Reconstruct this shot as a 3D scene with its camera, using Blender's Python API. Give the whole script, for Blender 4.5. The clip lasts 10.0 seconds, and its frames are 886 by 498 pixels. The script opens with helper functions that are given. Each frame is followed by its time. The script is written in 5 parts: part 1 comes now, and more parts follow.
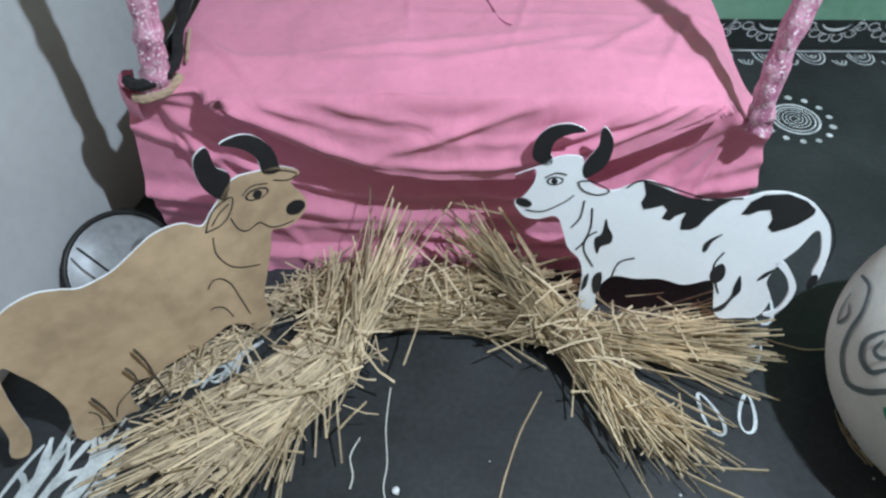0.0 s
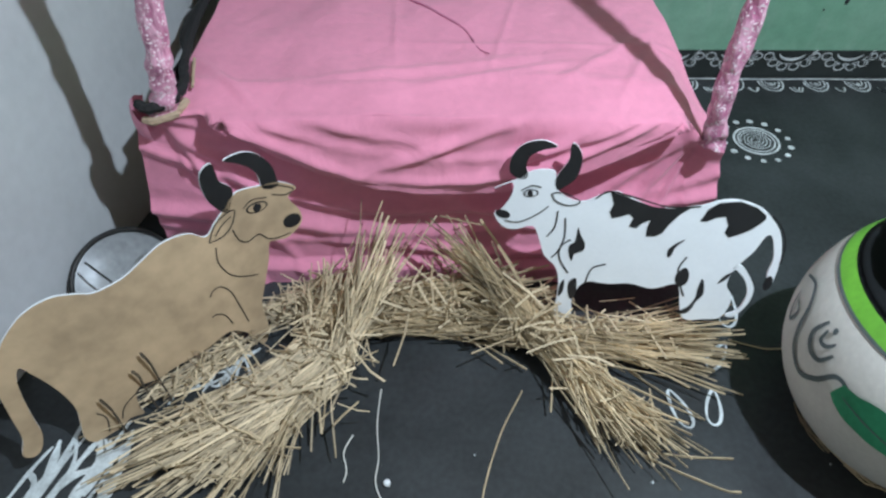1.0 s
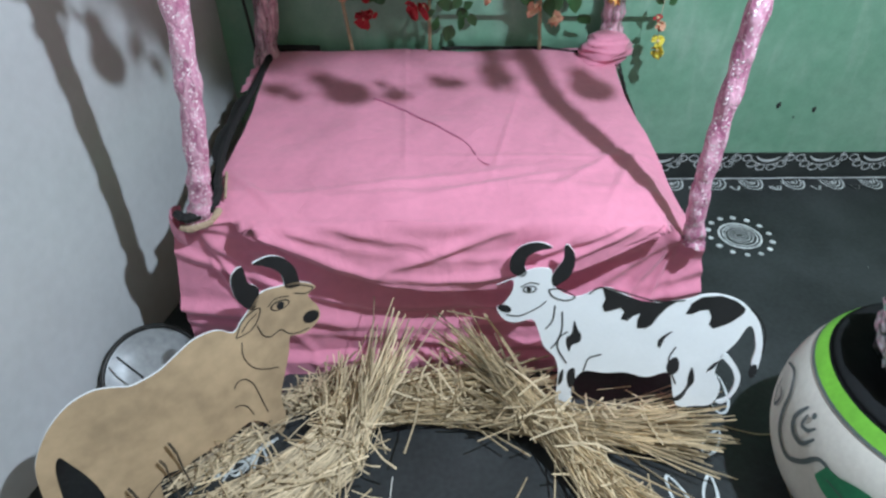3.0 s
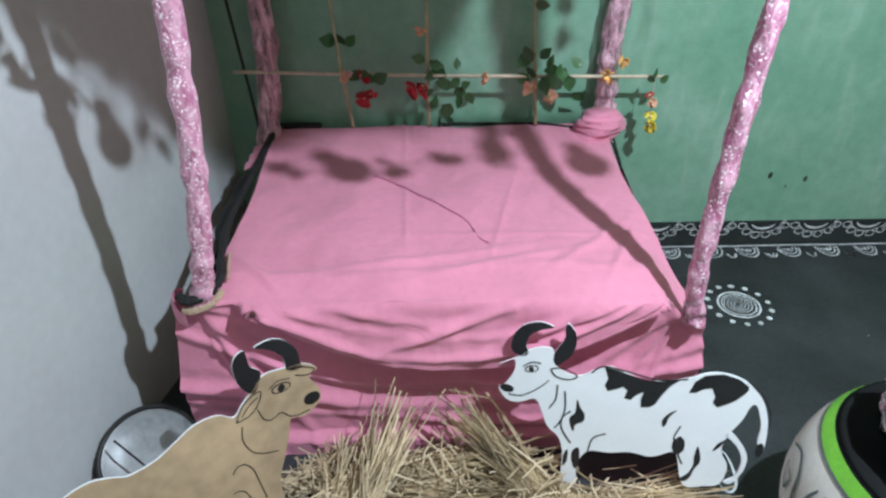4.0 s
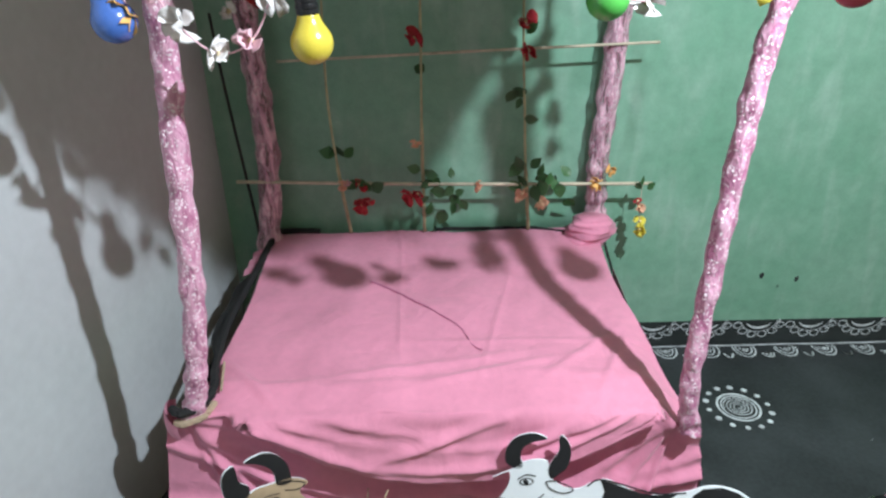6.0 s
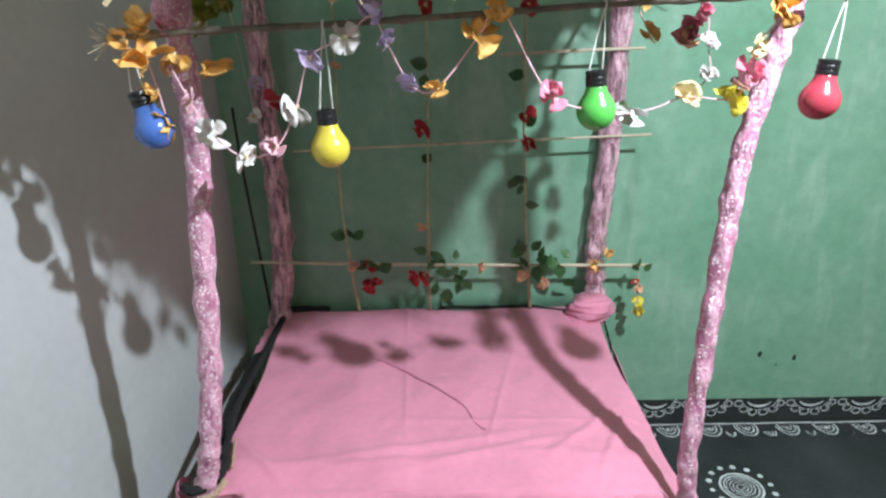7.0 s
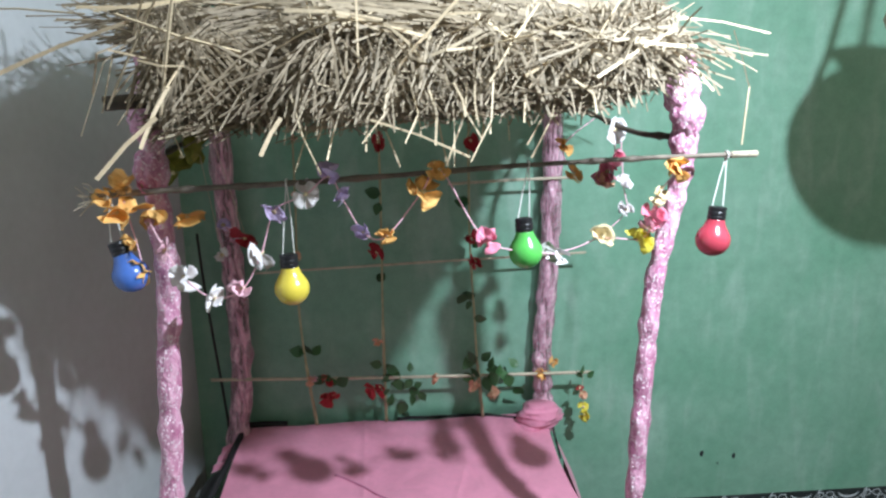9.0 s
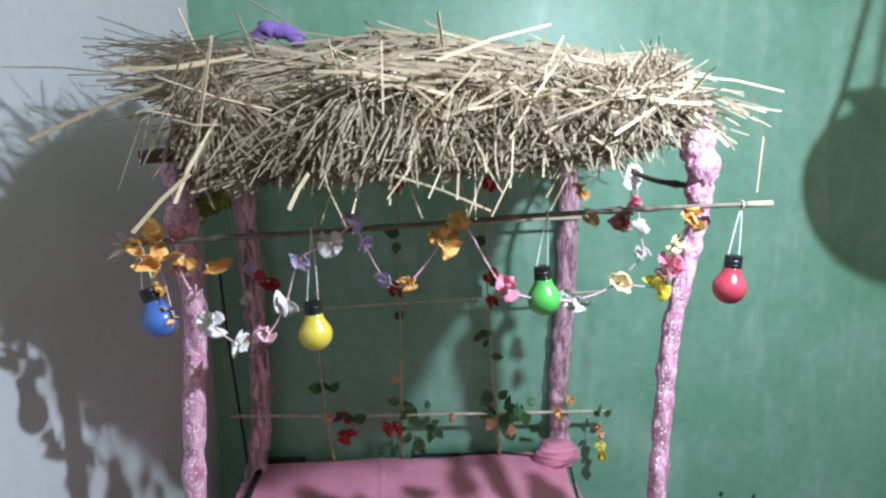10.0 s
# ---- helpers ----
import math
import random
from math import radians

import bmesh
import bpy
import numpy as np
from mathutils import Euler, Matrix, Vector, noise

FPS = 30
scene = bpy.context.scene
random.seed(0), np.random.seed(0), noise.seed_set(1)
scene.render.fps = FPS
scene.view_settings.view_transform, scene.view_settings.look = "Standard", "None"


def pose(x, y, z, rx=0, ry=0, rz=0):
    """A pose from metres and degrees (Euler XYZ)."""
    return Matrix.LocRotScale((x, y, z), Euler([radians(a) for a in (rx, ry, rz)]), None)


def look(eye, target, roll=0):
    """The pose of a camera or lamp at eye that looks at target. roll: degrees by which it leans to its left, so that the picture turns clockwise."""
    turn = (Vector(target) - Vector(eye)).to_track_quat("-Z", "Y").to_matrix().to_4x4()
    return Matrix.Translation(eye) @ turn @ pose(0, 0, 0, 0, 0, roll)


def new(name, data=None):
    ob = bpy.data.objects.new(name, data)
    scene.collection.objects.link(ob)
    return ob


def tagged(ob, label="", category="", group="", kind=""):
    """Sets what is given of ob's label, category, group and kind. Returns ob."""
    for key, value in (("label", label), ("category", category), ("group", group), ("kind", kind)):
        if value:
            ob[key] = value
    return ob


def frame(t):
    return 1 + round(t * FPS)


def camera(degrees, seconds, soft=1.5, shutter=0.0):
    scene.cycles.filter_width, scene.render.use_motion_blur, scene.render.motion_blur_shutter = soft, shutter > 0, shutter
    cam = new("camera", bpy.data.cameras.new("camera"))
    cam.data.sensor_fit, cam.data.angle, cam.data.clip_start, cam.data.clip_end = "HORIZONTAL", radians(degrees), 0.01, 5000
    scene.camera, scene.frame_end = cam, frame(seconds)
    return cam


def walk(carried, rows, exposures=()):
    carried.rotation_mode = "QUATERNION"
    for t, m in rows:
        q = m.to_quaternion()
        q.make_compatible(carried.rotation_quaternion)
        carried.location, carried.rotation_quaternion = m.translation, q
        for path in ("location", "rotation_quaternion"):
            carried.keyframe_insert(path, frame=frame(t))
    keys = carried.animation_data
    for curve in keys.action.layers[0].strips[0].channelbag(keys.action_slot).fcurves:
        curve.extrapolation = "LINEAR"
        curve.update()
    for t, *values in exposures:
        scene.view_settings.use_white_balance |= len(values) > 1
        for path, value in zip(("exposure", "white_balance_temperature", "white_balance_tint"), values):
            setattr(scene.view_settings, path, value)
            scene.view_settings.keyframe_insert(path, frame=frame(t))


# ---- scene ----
cam = camera(68.9, 10.0, soft=2.5)
PATH = [
    (0, (0.006, 0.001, 0.959), (-0.004, 1.3, -0.561), 0.3),
    (0.5, (0.009, -0.048, 0.979), (0.038, 1.288, -0.509), 1.4),
    (1, (0.01, -0.085, 0.993), (0.037, 1.292, -0.457), 0.8),
    (1.5, (0.02, -0.113, 0.998), (0.052, 1.296, -0.422), 0.6),
    (2, (0.015, -0.143, 1.011), (0.037, 1.285, -0.39), -0.1),
    (2.5, (0.009, -0.155, 1.034), (0.025, 1.339, -0.295), 0.2),
    (3.8, (-0.004, -0.135, 1.112), (0.021, 1.512, -0.021), -0.6),
    (4, (-0.004, -0.131, 1.112), (0.025, 1.533, 0.002), -0.4),
    (4.5, (0.006, -0.124, 1.116), (0.045, 1.56, 0.037), 0.0),
    (5, (0.012, -0.123, 1.133), (0.051, 1.592, 0.104), -0.4),
    (5.5, (0.011, -0.128, 1.145), (0.063, 1.621, 0.177), -0.6),
    (5.7, (0.015, -0.126, 1.148), (0.054, 1.643, 0.216), -0.8),
    (7, (0.015, -0.185, 1.211), (0.029, 1.697, 0.535), -0.7),
    (7.5, (0.015, -0.205, 1.227), (0.064, 1.704, 0.632), -0.3),
    (8, (0.01, -0.226, 1.248), (0.115, 1.692, 0.692), 0.1),
    (8.5, (0.019, -0.253, 1.267), (0.177, 1.682, 0.785), -0.3),
    (9, (0.028, -0.279, 1.3), (0.177, 1.675, 0.9), -0.8),
    (9.5, (0.023, -0.288, 1.325), (0.162, 1.676, 0.977), -0.3),
    (10, (0.017, -0.296, 1.339), (0.125, 1.676, 1.019), -0.8),
]
EXPOSURES = [(0.0, 0.84, 6450, 10), (2.5, 0.88, 6480, 10), (4.5, 0.96, 6650, 10), (6.0, 1.02, 6850, 10), (7.5, 1.01, 7000, 10), (9.0, 0.86, 6550, 12), (10.0, 0.72, 6420, 13)]
walk(cam, [(t, look(eye, target, roll)) for t, eye, target, roll in PATH], EXPOSURES)

# ---- light: one bare cool-white lamp up to the right of the hut ----
LAMP = (0.757, 0.122, 1.864)
lamp = new("lamp_light", bpy.data.lights.new("lamp_light", "POINT"))
lamp.data.energy, lamp.data.shadow_soft_size, lamp.data.color = 54.0, 0.020, (0.755, 0.885, 1.01)
lamp.location = LAMP
# the bulb hangs cap up and throws more of its light towards its tip
tip = new("lamp_tip_light", bpy.data.lights.new("lamp_tip_light", "SPOT"))
tip.data.energy, tip.data.shadow_soft_size, tip.data.color = 38.0, 0.020, (0.755, 0.885, 1.01)
tip.data.spot_size, tip.data.spot_blend = radians(180), 1.0
tip.location = LAMP
world = bpy.data.worlds.new("room_dark")
scene.world = world
world.use_nodes = True
world.node_tree.nodes["Background"].inputs[0].default_value = (0.02, 0.02, 0.022, 1)

WALL_Y = 1.54
R = random.Random(7)


# ---- materials ----
def mat(name, color, rough=0.6, vary=0.25, scale=8.0, fine=120.0, bump=0.15, metal=0.0, stretch=(1, 1, 1), island=0.0, objrand=0.0, spec=0.5, dist=0.002):
    """Base colour broken up by a coarse and a fine noise, with relief from the fine one."""
    m = bpy.data.materials.new(name)
    m.use_nodes = True
    nt = m.node_tree
    n, l = nt.nodes, nt.links
    b = n["Principled BSDF"]
    b.inputs["Roughness"].default_value, b.inputs["Metallic"].default_value = rough, metal
    b.inputs["Specular IOR Level"].default_value = spec
    tc = n.new("ShaderNodeTexCoord")
    mp = n.new("ShaderNodeMapping")
    mp.inputs["Scale"].default_value = stretch
    l.new(tc.outputs["Object"], mp.inputs["Vector"])
    n1, n2 = n.new("ShaderNodeTexNoise"), n.new("ShaderNodeTexNoise")
    n1.inputs["Scale"].default_value, n1.inputs["Detail"].default_value = scale, 5
    n2.inputs["Scale"].default_value, n2.inputs["Detail"].default_value = fine, 3
    l.new(mp.outputs[0], n1.inputs["Vector"])
    l.new(mp.outputs[0], n2.inputs["Vector"])
    add = n.new("ShaderNodeMath")
    add.operation = "MULTIPLY_ADD"
    l.new(n2.outputs["Fac"], add.inputs[0])
    add.inputs[1].default_value = 0.45
    l.new(n1.outputs["Fac"], add.inputs[2])
    fac = add.outputs[0]
    if island or objrand:
        src = n.new("ShaderNodeNewGeometry").outputs["Random Per Island"] if island else n.new("ShaderNodeObjectInfo").outputs["Random"]
        ad2 = n.new("ShaderNodeMath")
        ad2.operation = "MULTIPLY_ADD"
        l.new(src, ad2.inputs[0])
        ad2.inputs[1].default_value = island or objrand
        l.new(fac, ad2.inputs[2])
        fac = ad2.outputs[0]
    mr = n.new("ShaderNodeMapRange")
    top = 1.05 + (island or objrand)
    mr.inputs[1].default_value, mr.inputs[2].default_value = 0.48, top - 0.08
    mr.inputs[3].default_value, mr.inputs[4].default_value = 1 - vary, 1 + vary
    l.new(fac, mr.inputs[0])
    hsv = n.new("ShaderNodeHueSaturation")
    hsv.inputs["Color"].default_value = (*color, 1)
    l.new(mr.outputs[0], hsv.inputs["Value"])
    l.new(hsv.outputs[0], b.inputs["Base Color"])
    if bump:
        bp = n.new("ShaderNodeBump")
        bp.inputs["Strength"].default_value, bp.inputs["Distance"].default_value = bump, dist
        l.new(add.outputs[0], bp.inputs["Height"])
        l.new(bp.outputs[0], b.inputs["Normal"])
    return m


def cloth_mat(name, color):
    """Thin cotton: weave relief, soft sheen, faint wash marks."""
    m = mat(name, color, 0.85, 0.10, 5.0, 60.0, 0.0, spec=0.2)
    n, l = m.node_tree.nodes, m.node_tree.links
    b = n["Principled BSDF"]
    b.inputs["Sheen Weight"].default_value = 0.25
    tc = n.new("ShaderNodeTexCoord")
    nz, wv = n.new("ShaderNodeTexNoise"), n.new("ShaderNodeTexNoise")
    nz.inputs["Scale"].default_value, wv.inputs["Scale"].default_value = 13.0, 700.0
    nz.inputs["Distortion"].default_value = 1.2
    nz.inputs["Detail"].default_value = 4
    l.new(tc.outputs["Object"], nz.inputs["Vector"])
    l.new(tc.outputs["Object"], wv.inputs["Vector"])
    b1, b2 = n.new("ShaderNodeBump"), n.new("ShaderNodeBump")
    b1.inputs["Strength"].default_value, b1.inputs["Distance"].default_value = 0.5, 0.010
    b2.inputs["Strength"].default_value, b2.inputs["Distance"].default_value = 0.15, 0.0006
    l.new(nz.outputs["Fac"], b1.inputs["Height"])
    l.new(wv.outputs["Fac"], b2.inputs["Height"])
    l.new(b1.outputs[0], b2.inputs["Normal"])
    l.new(b2.outputs[0], b.inputs["Normal"])
    return m


def glitter_mat(name, dark, pale, see=0.0, run=0.45):
    """Crinkled tinsel net: streaks of paler and deeper pink, relief, and small white spangles tilted their own way."""
    m = bpy.data.materials.new(name)
    m.use_nodes = True
    n, l = m.node_tree.nodes, m.node_tree.links
    b = n["Principled BSDF"]
    b.inputs["Specular IOR Level"].default_value = 0.7
    tc, mp = n.new("ShaderNodeTexCoord"), n.new("ShaderNodeMapping")
    mp.inputs["Scale"].default_value, mp.inputs["Rotation"].default_value = (1, 1, run), (0.35 if run > 0.3 else 0.1, 0.2 if run > 0.3 else 0.05, 0)
    l.new(tc.outputs["Object"], mp.inputs["Vector"])
    nz, vo = n.new("ShaderNodeTexNoise"), n.new("ShaderNodeTexVoronoi")
    nz.inputs["Scale"].default_value, nz.inputs["Detail"].default_value, nz.inputs["Distortion"].default_value = 75.0, 5, 0.8
    vo.inputs["Scale"].default_value = 380.0
    l.new(mp.outputs[0], nz.inputs["Vector"])
    l.new(tc.outputs["Object"], vo.inputs["Vector"])
    ramp = n.new("ShaderNodeValToRGB")
    ramp.color_ramp.elements[0].position, ramp.color_ramp.elements[1].position = 0.36, 0.66
    ramp.color_ramp.elements[0].color, ramp.color_ramp.elements[1].color = (*dark, 1), (*pale, 1)
    l.new(nz.outputs["Fac"], ramp.inputs[0])
    sep, gt = n.new("ShaderNodeSeparateColor"), n.new("ShaderNodeMath")
    gt.operation = "GREATER_THAN"
    gt.inputs[1].default_value = 0.86
    l.new(vo.outputs["Color"], sep.inputs[0])
    l.new(sep.outputs[0], gt.inputs[0])
    mx = n.new("ShaderNodeMix")
    mx.data_type = "RGBA"
    mx.inputs[7].default_value = (0.95, 0.80, 0.86, 1)
    l.new(gt.outputs[0], mx.inputs[0])
    l.new(ramp.outputs[0], mx.inputs[6])
    l.new(mx.outputs[2], b.inputs["Base Color"])
    rr = n.new("ShaderNodeMapRange")
    rr.inputs[3].default_value, rr.inputs[4].default_value = 0.5, 0.16
    l.new(gt.outputs[0], rr.inputs[0])
    l.new(rr.outputs[0], b.inputs["Roughness"])
    bp = n.new("ShaderNodeBump")
    bp.inputs["Strength"].default_value, bp.inputs["Distance"].default_value = 0.9, 0.006
    l.new(nz.outputs["Fac"], bp.inputs["Height"])
    sub, scl, amt = n.new("ShaderNodeVectorMath"), n.new("ShaderNodeVectorMath"), n.new("ShaderNodeMath")
    sub.operation, scl.operation, amt.operation = "SUBTRACT", "SCALE", "MULTIPLY"
    sub.inputs[1].default_value, amt.inputs[1].default_value = (0.5, 0.5, 0.5), 0.8
    l.new(vo.outputs["Color"], sub.inputs[0])
    l.new(sub.outputs[0], scl.inputs[0])
    l.new(gt.outputs[0], amt.inputs[0])
    l.new(amt.outputs[0], scl.inputs["Scale"])
    ad, nm = n.new("ShaderNodeVectorMath"), n.new("ShaderNodeVectorMath")
    nm.operation = "NORMALIZE"
    l.new(bp.outputs[0], ad.inputs[0])
    l.new(scl.outputs[0], ad.inputs[1])
    l.new(ad.outputs[0], nm.inputs[0])
    l.new(nm.outputs[0], b.inputs["Normal"])
    if see:
        al = n.new("ShaderNodeMapRange")
        al.inputs[1].default_value, al.inputs[2].default_value = 0.35, 0.65
        al.inputs[3].default_value, al.inputs[4].default_value = 1 - see, 0.95
        l.new(nz.outputs["Fac"], al.inputs[0])
        l.new(al.outputs[0], b.inputs["Alpha"])
    return m


def limewash_mat(name, deep, pale):
    """Brushed wall paint: cloudy patches of two greens, broken runs where it dripped, and a fine plaster grain."""
    m = mat(name, deep, 0.42, 0.10, 30.0, 160.0, 0.18)
    n, l = m.node_tree.nodes, m.node_tree.links
    hsv = [q for q in n if q.type == "HUE_SAT"][0]
    tc, mp = n.new("ShaderNodeTexCoord"), n.new("ShaderNodeMapping")
    mp.inputs["Scale"].default_value = (1, 1, 0.22)
    l.new(tc.outputs["Object"], mp.inputs["Vector"])
    cloud, run = n.new("ShaderNodeTexNoise"), n.new("ShaderNodeTexNoise")
    cloud.inputs["Scale"].default_value, cloud.inputs["Detail"].default_value, cloud.inputs["Roughness"].default_value = 3.2, 7, 0.62
    run.inputs["Scale"].default_value, run.inputs["Detail"].default_value, run.inputs["Distortion"].default_value = 15.0, 4, 0.5
    l.new(tc.outputs["Object"], cloud.inputs["Vector"])
    l.new(mp.outputs[0], run.inputs["Vector"])
    cr, rr = n.new("ShaderNodeMapRange"), n.new("ShaderNodeMapRange")
    cr.inputs[1].default_value, cr.inputs[2].default_value = 0.34, 0.68
    rr.inputs[1].default_value, rr.inputs[2].default_value, rr.inputs[4].default_value = 0.50, 0.72, 1.0
    l.new(cloud.outputs["Fac"], cr.inputs[0])
    l.new(run.outputs["Fac"], rr.inputs[0])
    mul, add = n.new("ShaderNodeMath"), n.new("ShaderNodeMath")
    mul.operation, add.operation, add.use_clamp = "MULTIPLY", "MULTIPLY_ADD", True
    l.new(cr.outputs[0], mul.inputs[0])
    l.new(rr.outputs[0], mul.inputs[1])
    l.new(cr.outputs[0], add.inputs[0])
    add.inputs[1].default_value = 0.62
    l.new(mul.outputs[0], add.inputs[2])
    mx = n.new("ShaderNodeMix")
    mx.data_type = "RGBA"
    mx.inputs[6].default_value, mx.inputs[7].default_value = (*deep, 1), (*pale, 1)
    l.new(add.outputs[0], mx.inputs[0])
    l.new(mx.outputs[2], hsv.inputs["Color"])
    return m


M = dict(
    floor=mat("black_cement", (0.031, 0.035, 0.038), 0.46, 0.45, 5.0, 90.0, 0.12, spec=0.28),
    green=limewash_mat("green_wall_paint", (0.148, 0.340, 0.232), (0.265, 0.44, 0.345)),
    skirt=mat("black_wall_paint", (0.022, 0.028, 0.028), 0.5, 0.3, 6.0, 60.0, 0.15),
    white=mat("white_wash", (0.51, 0.53, 0.55), 0.8, 0.09, 3.0, 45.0, 0.25),
    plain=mat("dull_plaster", (0.46, 0.395, 0.30), 0.9, 0.1, 3.0, 45.0, 0.2),
    chalk=mat("chalk_paint", (0.55, 0.60, 0.62), 0.8, 0.35, 30.0, 260.0, 0.1),
    pink=cloth_mat("pink_cotton", (0.69, 0.255, 0.37)),
    violet=mat("violet_cloth", (0.24, 0.14, 0.46), 0.8, 0.25, 40, 300, 0.3),
    # maroon: deeper tone of the pink cloth, for a thin shadow line on it
    maroon=mat("dark_pink_shadow_line", (0.46, 0.15, 0.25), 0.85, 0.2, 40, 300, 0.1),
    ribbon=mat("black_ribbon_and_gap", (0.010, 0.010, 0.011), 0.85, 0.3, 30, 200, 0.2),
    card=mat("brown_cardboard", (0.42, 0.31, 0.22), 0.85, 0.2, 12, 150, 0.2),
    glit=glitter_mat("pink_glitter_net", (0.50, 0.17, 0.30), (0.82, 0.46, 0.60)),
    net=glitter_mat("sheer_pink_net", (0.66, 0.30, 0.42), (0.84, 0.50, 0.62), 0.72, 0.22),
    straw=mat("dry_straw", (0.53, 0.425, 0.28), 0.6, 0.8, 9.0, 220.0, 0.2, island=0.8),
    oldstraw=mat("weathered_straw", (0.31, 0.25, 0.172), 0.7, 0.45, 9.0, 220.0, 0.2, island=0.9),
    midstraw=mat("sun_bleached_straw", (0.37, 0.30, 0.205), 0.65, 0.6, 9.0, 220.0, 0.2, island=0.8),
    # thatch: straw tone darkened to carry the shade deep between the stalks
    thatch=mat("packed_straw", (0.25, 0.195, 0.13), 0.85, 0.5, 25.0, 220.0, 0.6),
    greytwig=mat("grey_twig", (0.17, 0.14, 0.11), 0.7, 0.4, 30.0, 220.0, 0.4),
    twig=mat("dark_twig", (0.07, 0.055, 0.04), 0.75, 0.4, 30.0, 220.0, 0.5),
    pale=mat("pale_cane", (0.50, 0.44, 0.33), 0.6, 0.25, 30.0, 220.0, 0.2),
    olive_cane=mat("olive_cane", (0.40, 0.38, 0.22), 0.6, 0.3, 30.0, 220.0, 0.2),
    thread=mat("white_thread", (0.78, 0.78, 0.74), 0.8, 0.1, 30, 300, 0.1),
    soot=mat("matt_black_paint", (0.008, 0.009, 0.010), 0.9, 0.3, 20, 150, 0.2, spec=0.15),
    cap=mat("black_bulb_cap", (0.01, 0.01, 0.012), 0.35, 0.2, 40, 300, 0.1),
    leaf=mat("plastic_leaf", (0.035, 0.11, 0.035), 0.45, 0.4, 25, 180, 0.2, objrand=0.6),
    brown=mat("ochre_poster_paint", (0.51, 0.375, 0.24), 0.75, 0.27, 7.0, 38.0, 0.15),
    board=mat("white_board", (0.82, 0.86, 0.90), 0.6, 0.04, 10.0, 150.0, 0.08),
    black=mat("black_poster_paint", (0.013, 0.014, 0.016), 0.55, 0.3, 20.0, 150.0, 0.15),
    clay=mat("whitewashed_clay", (0.66, 0.64, 0.60), 0.7, 0.12, 7.0, 120.0, 0.3),
    lime=mat("lime_green_paint", (0.17, 0.50, 0.05), 0.5, 0.2, 14, 120, 0.2),
    jade=mat("jade_green_paint", (0.03, 0.25, 0.12), 0.5, 0.25, 14, 120, 0.2),
    slate=mat("slate_grey_paint", (0.10, 0.125, 0.13), 0.55, 0.25, 14, 120, 0.2),
    foil=mat("crumpled_foil", (0.75, 0.78, 0.80), 0.2, 0.1, 30, 60, 1.0, metal=1.0, dist=0.01),
    tin=mat("dull_aluminium", (0.34, 0.36, 0.38), 0.5, 0.25, 9, 70, 0.2, metal=0.35),
    rubber=mat("black_cable", (0.012, 0.012, 0.012), 0.5, 0.2, 30, 200, 0.1),
)


def petal(name, color):
    return mat(name, color, 0.7, 0.25, 40, 260, 0.15, objrand=0.4)


PET = dict(orange=petal("orange_petal", (0.88, 0.50, 0.16)), white=petal("white_petal", (0.78, 0.74, 0.74)), pinkish=petal("pink_petal", (0.85, 0.52, 0.60)),
           lilac=petal("lilac_petal", (0.60, 0.48, 0.74)), red=petal("red_petal", (0.40, 0.02, 0.03)), peach=petal("peach_petal", (0.75, 0.42, 0.28)),
           yellow=petal("yellow_petal", (0.72, 0.62, 0.08)), cream=petal("cream_petal", (0.75, 0.62, 0.38)), olive=petal("olive_petal", (0.22, 0.22, 0.03)), rose=petal("rose_petal", (0.72, 0.22, 0.32)))


# ---- mesh helpers ----
def mesh_of(name, verts, faces, material, smooth=False):
    me = bpy.data.meshes.new(name)
    me.from_pydata([tuple(v) for v in verts], [], faces)
    for m in material if isinstance(material, (list, tuple)) else [material]:
        me.materials.append(m)
    if smooth:
        me.polygons.foreach_set("use_smooth", [True] * len(me.polygons))
    me.update()
    return me


def put(name, me, parent=None, label="", kind="", at=None):
    ob = new(name, me)
    if at is not None:
        ob.matrix_basis = at
    if parent:
        ob.parent = parent
    return tagged(ob, label, kind=kind)


def part(name, bm, material, parent, label="", smooth=False):
    me = bpy.data.meshes.new(name)
    bm.to_mesh(me)
    bm.free()
    for m in material if isinstance(material, (list, tuple)) else [material]:
        me.materials.append(m)
    if smooth:
        me.polygons.foreach_set("use_smooth", [True] * len(me.polygons))
    return put(name, me, parent, label)


def group_at(name, label, category, at=(0, 0, 0), group=""):
    ob = new(name)
    ob.empty_display_size = 0.03
    ob.location = at
    return tagged(ob, label, category, group)


def local(parent, p):
    return Vector(p) - Vector(parent.location)


def catmull(pts, n=6, closed=True):
    P = [Vector(p) for p in pts]
    out, k = [], len(P)
    for i in range(k if closed else k - 1):
        if closed:
            a, b, c, d = P[i - 1], P[i], P[(i + 1) % k], P[(i + 2) % k]
        else:
            a, b, c, d = P[max(i - 1, 0)], P[i], P[i + 1], P[min(i + 2, k - 1)]
        for j in range(n):
            t = j / n
            out.append(0.5 * ((2 * b) + (c - a) * t + (2 * a - 5 * b + 4 * c - d) * t * t + (3 * b - a - 3 * c + d) * t ** 3))
    if not closed:
        out.append(P[-1])
    return out


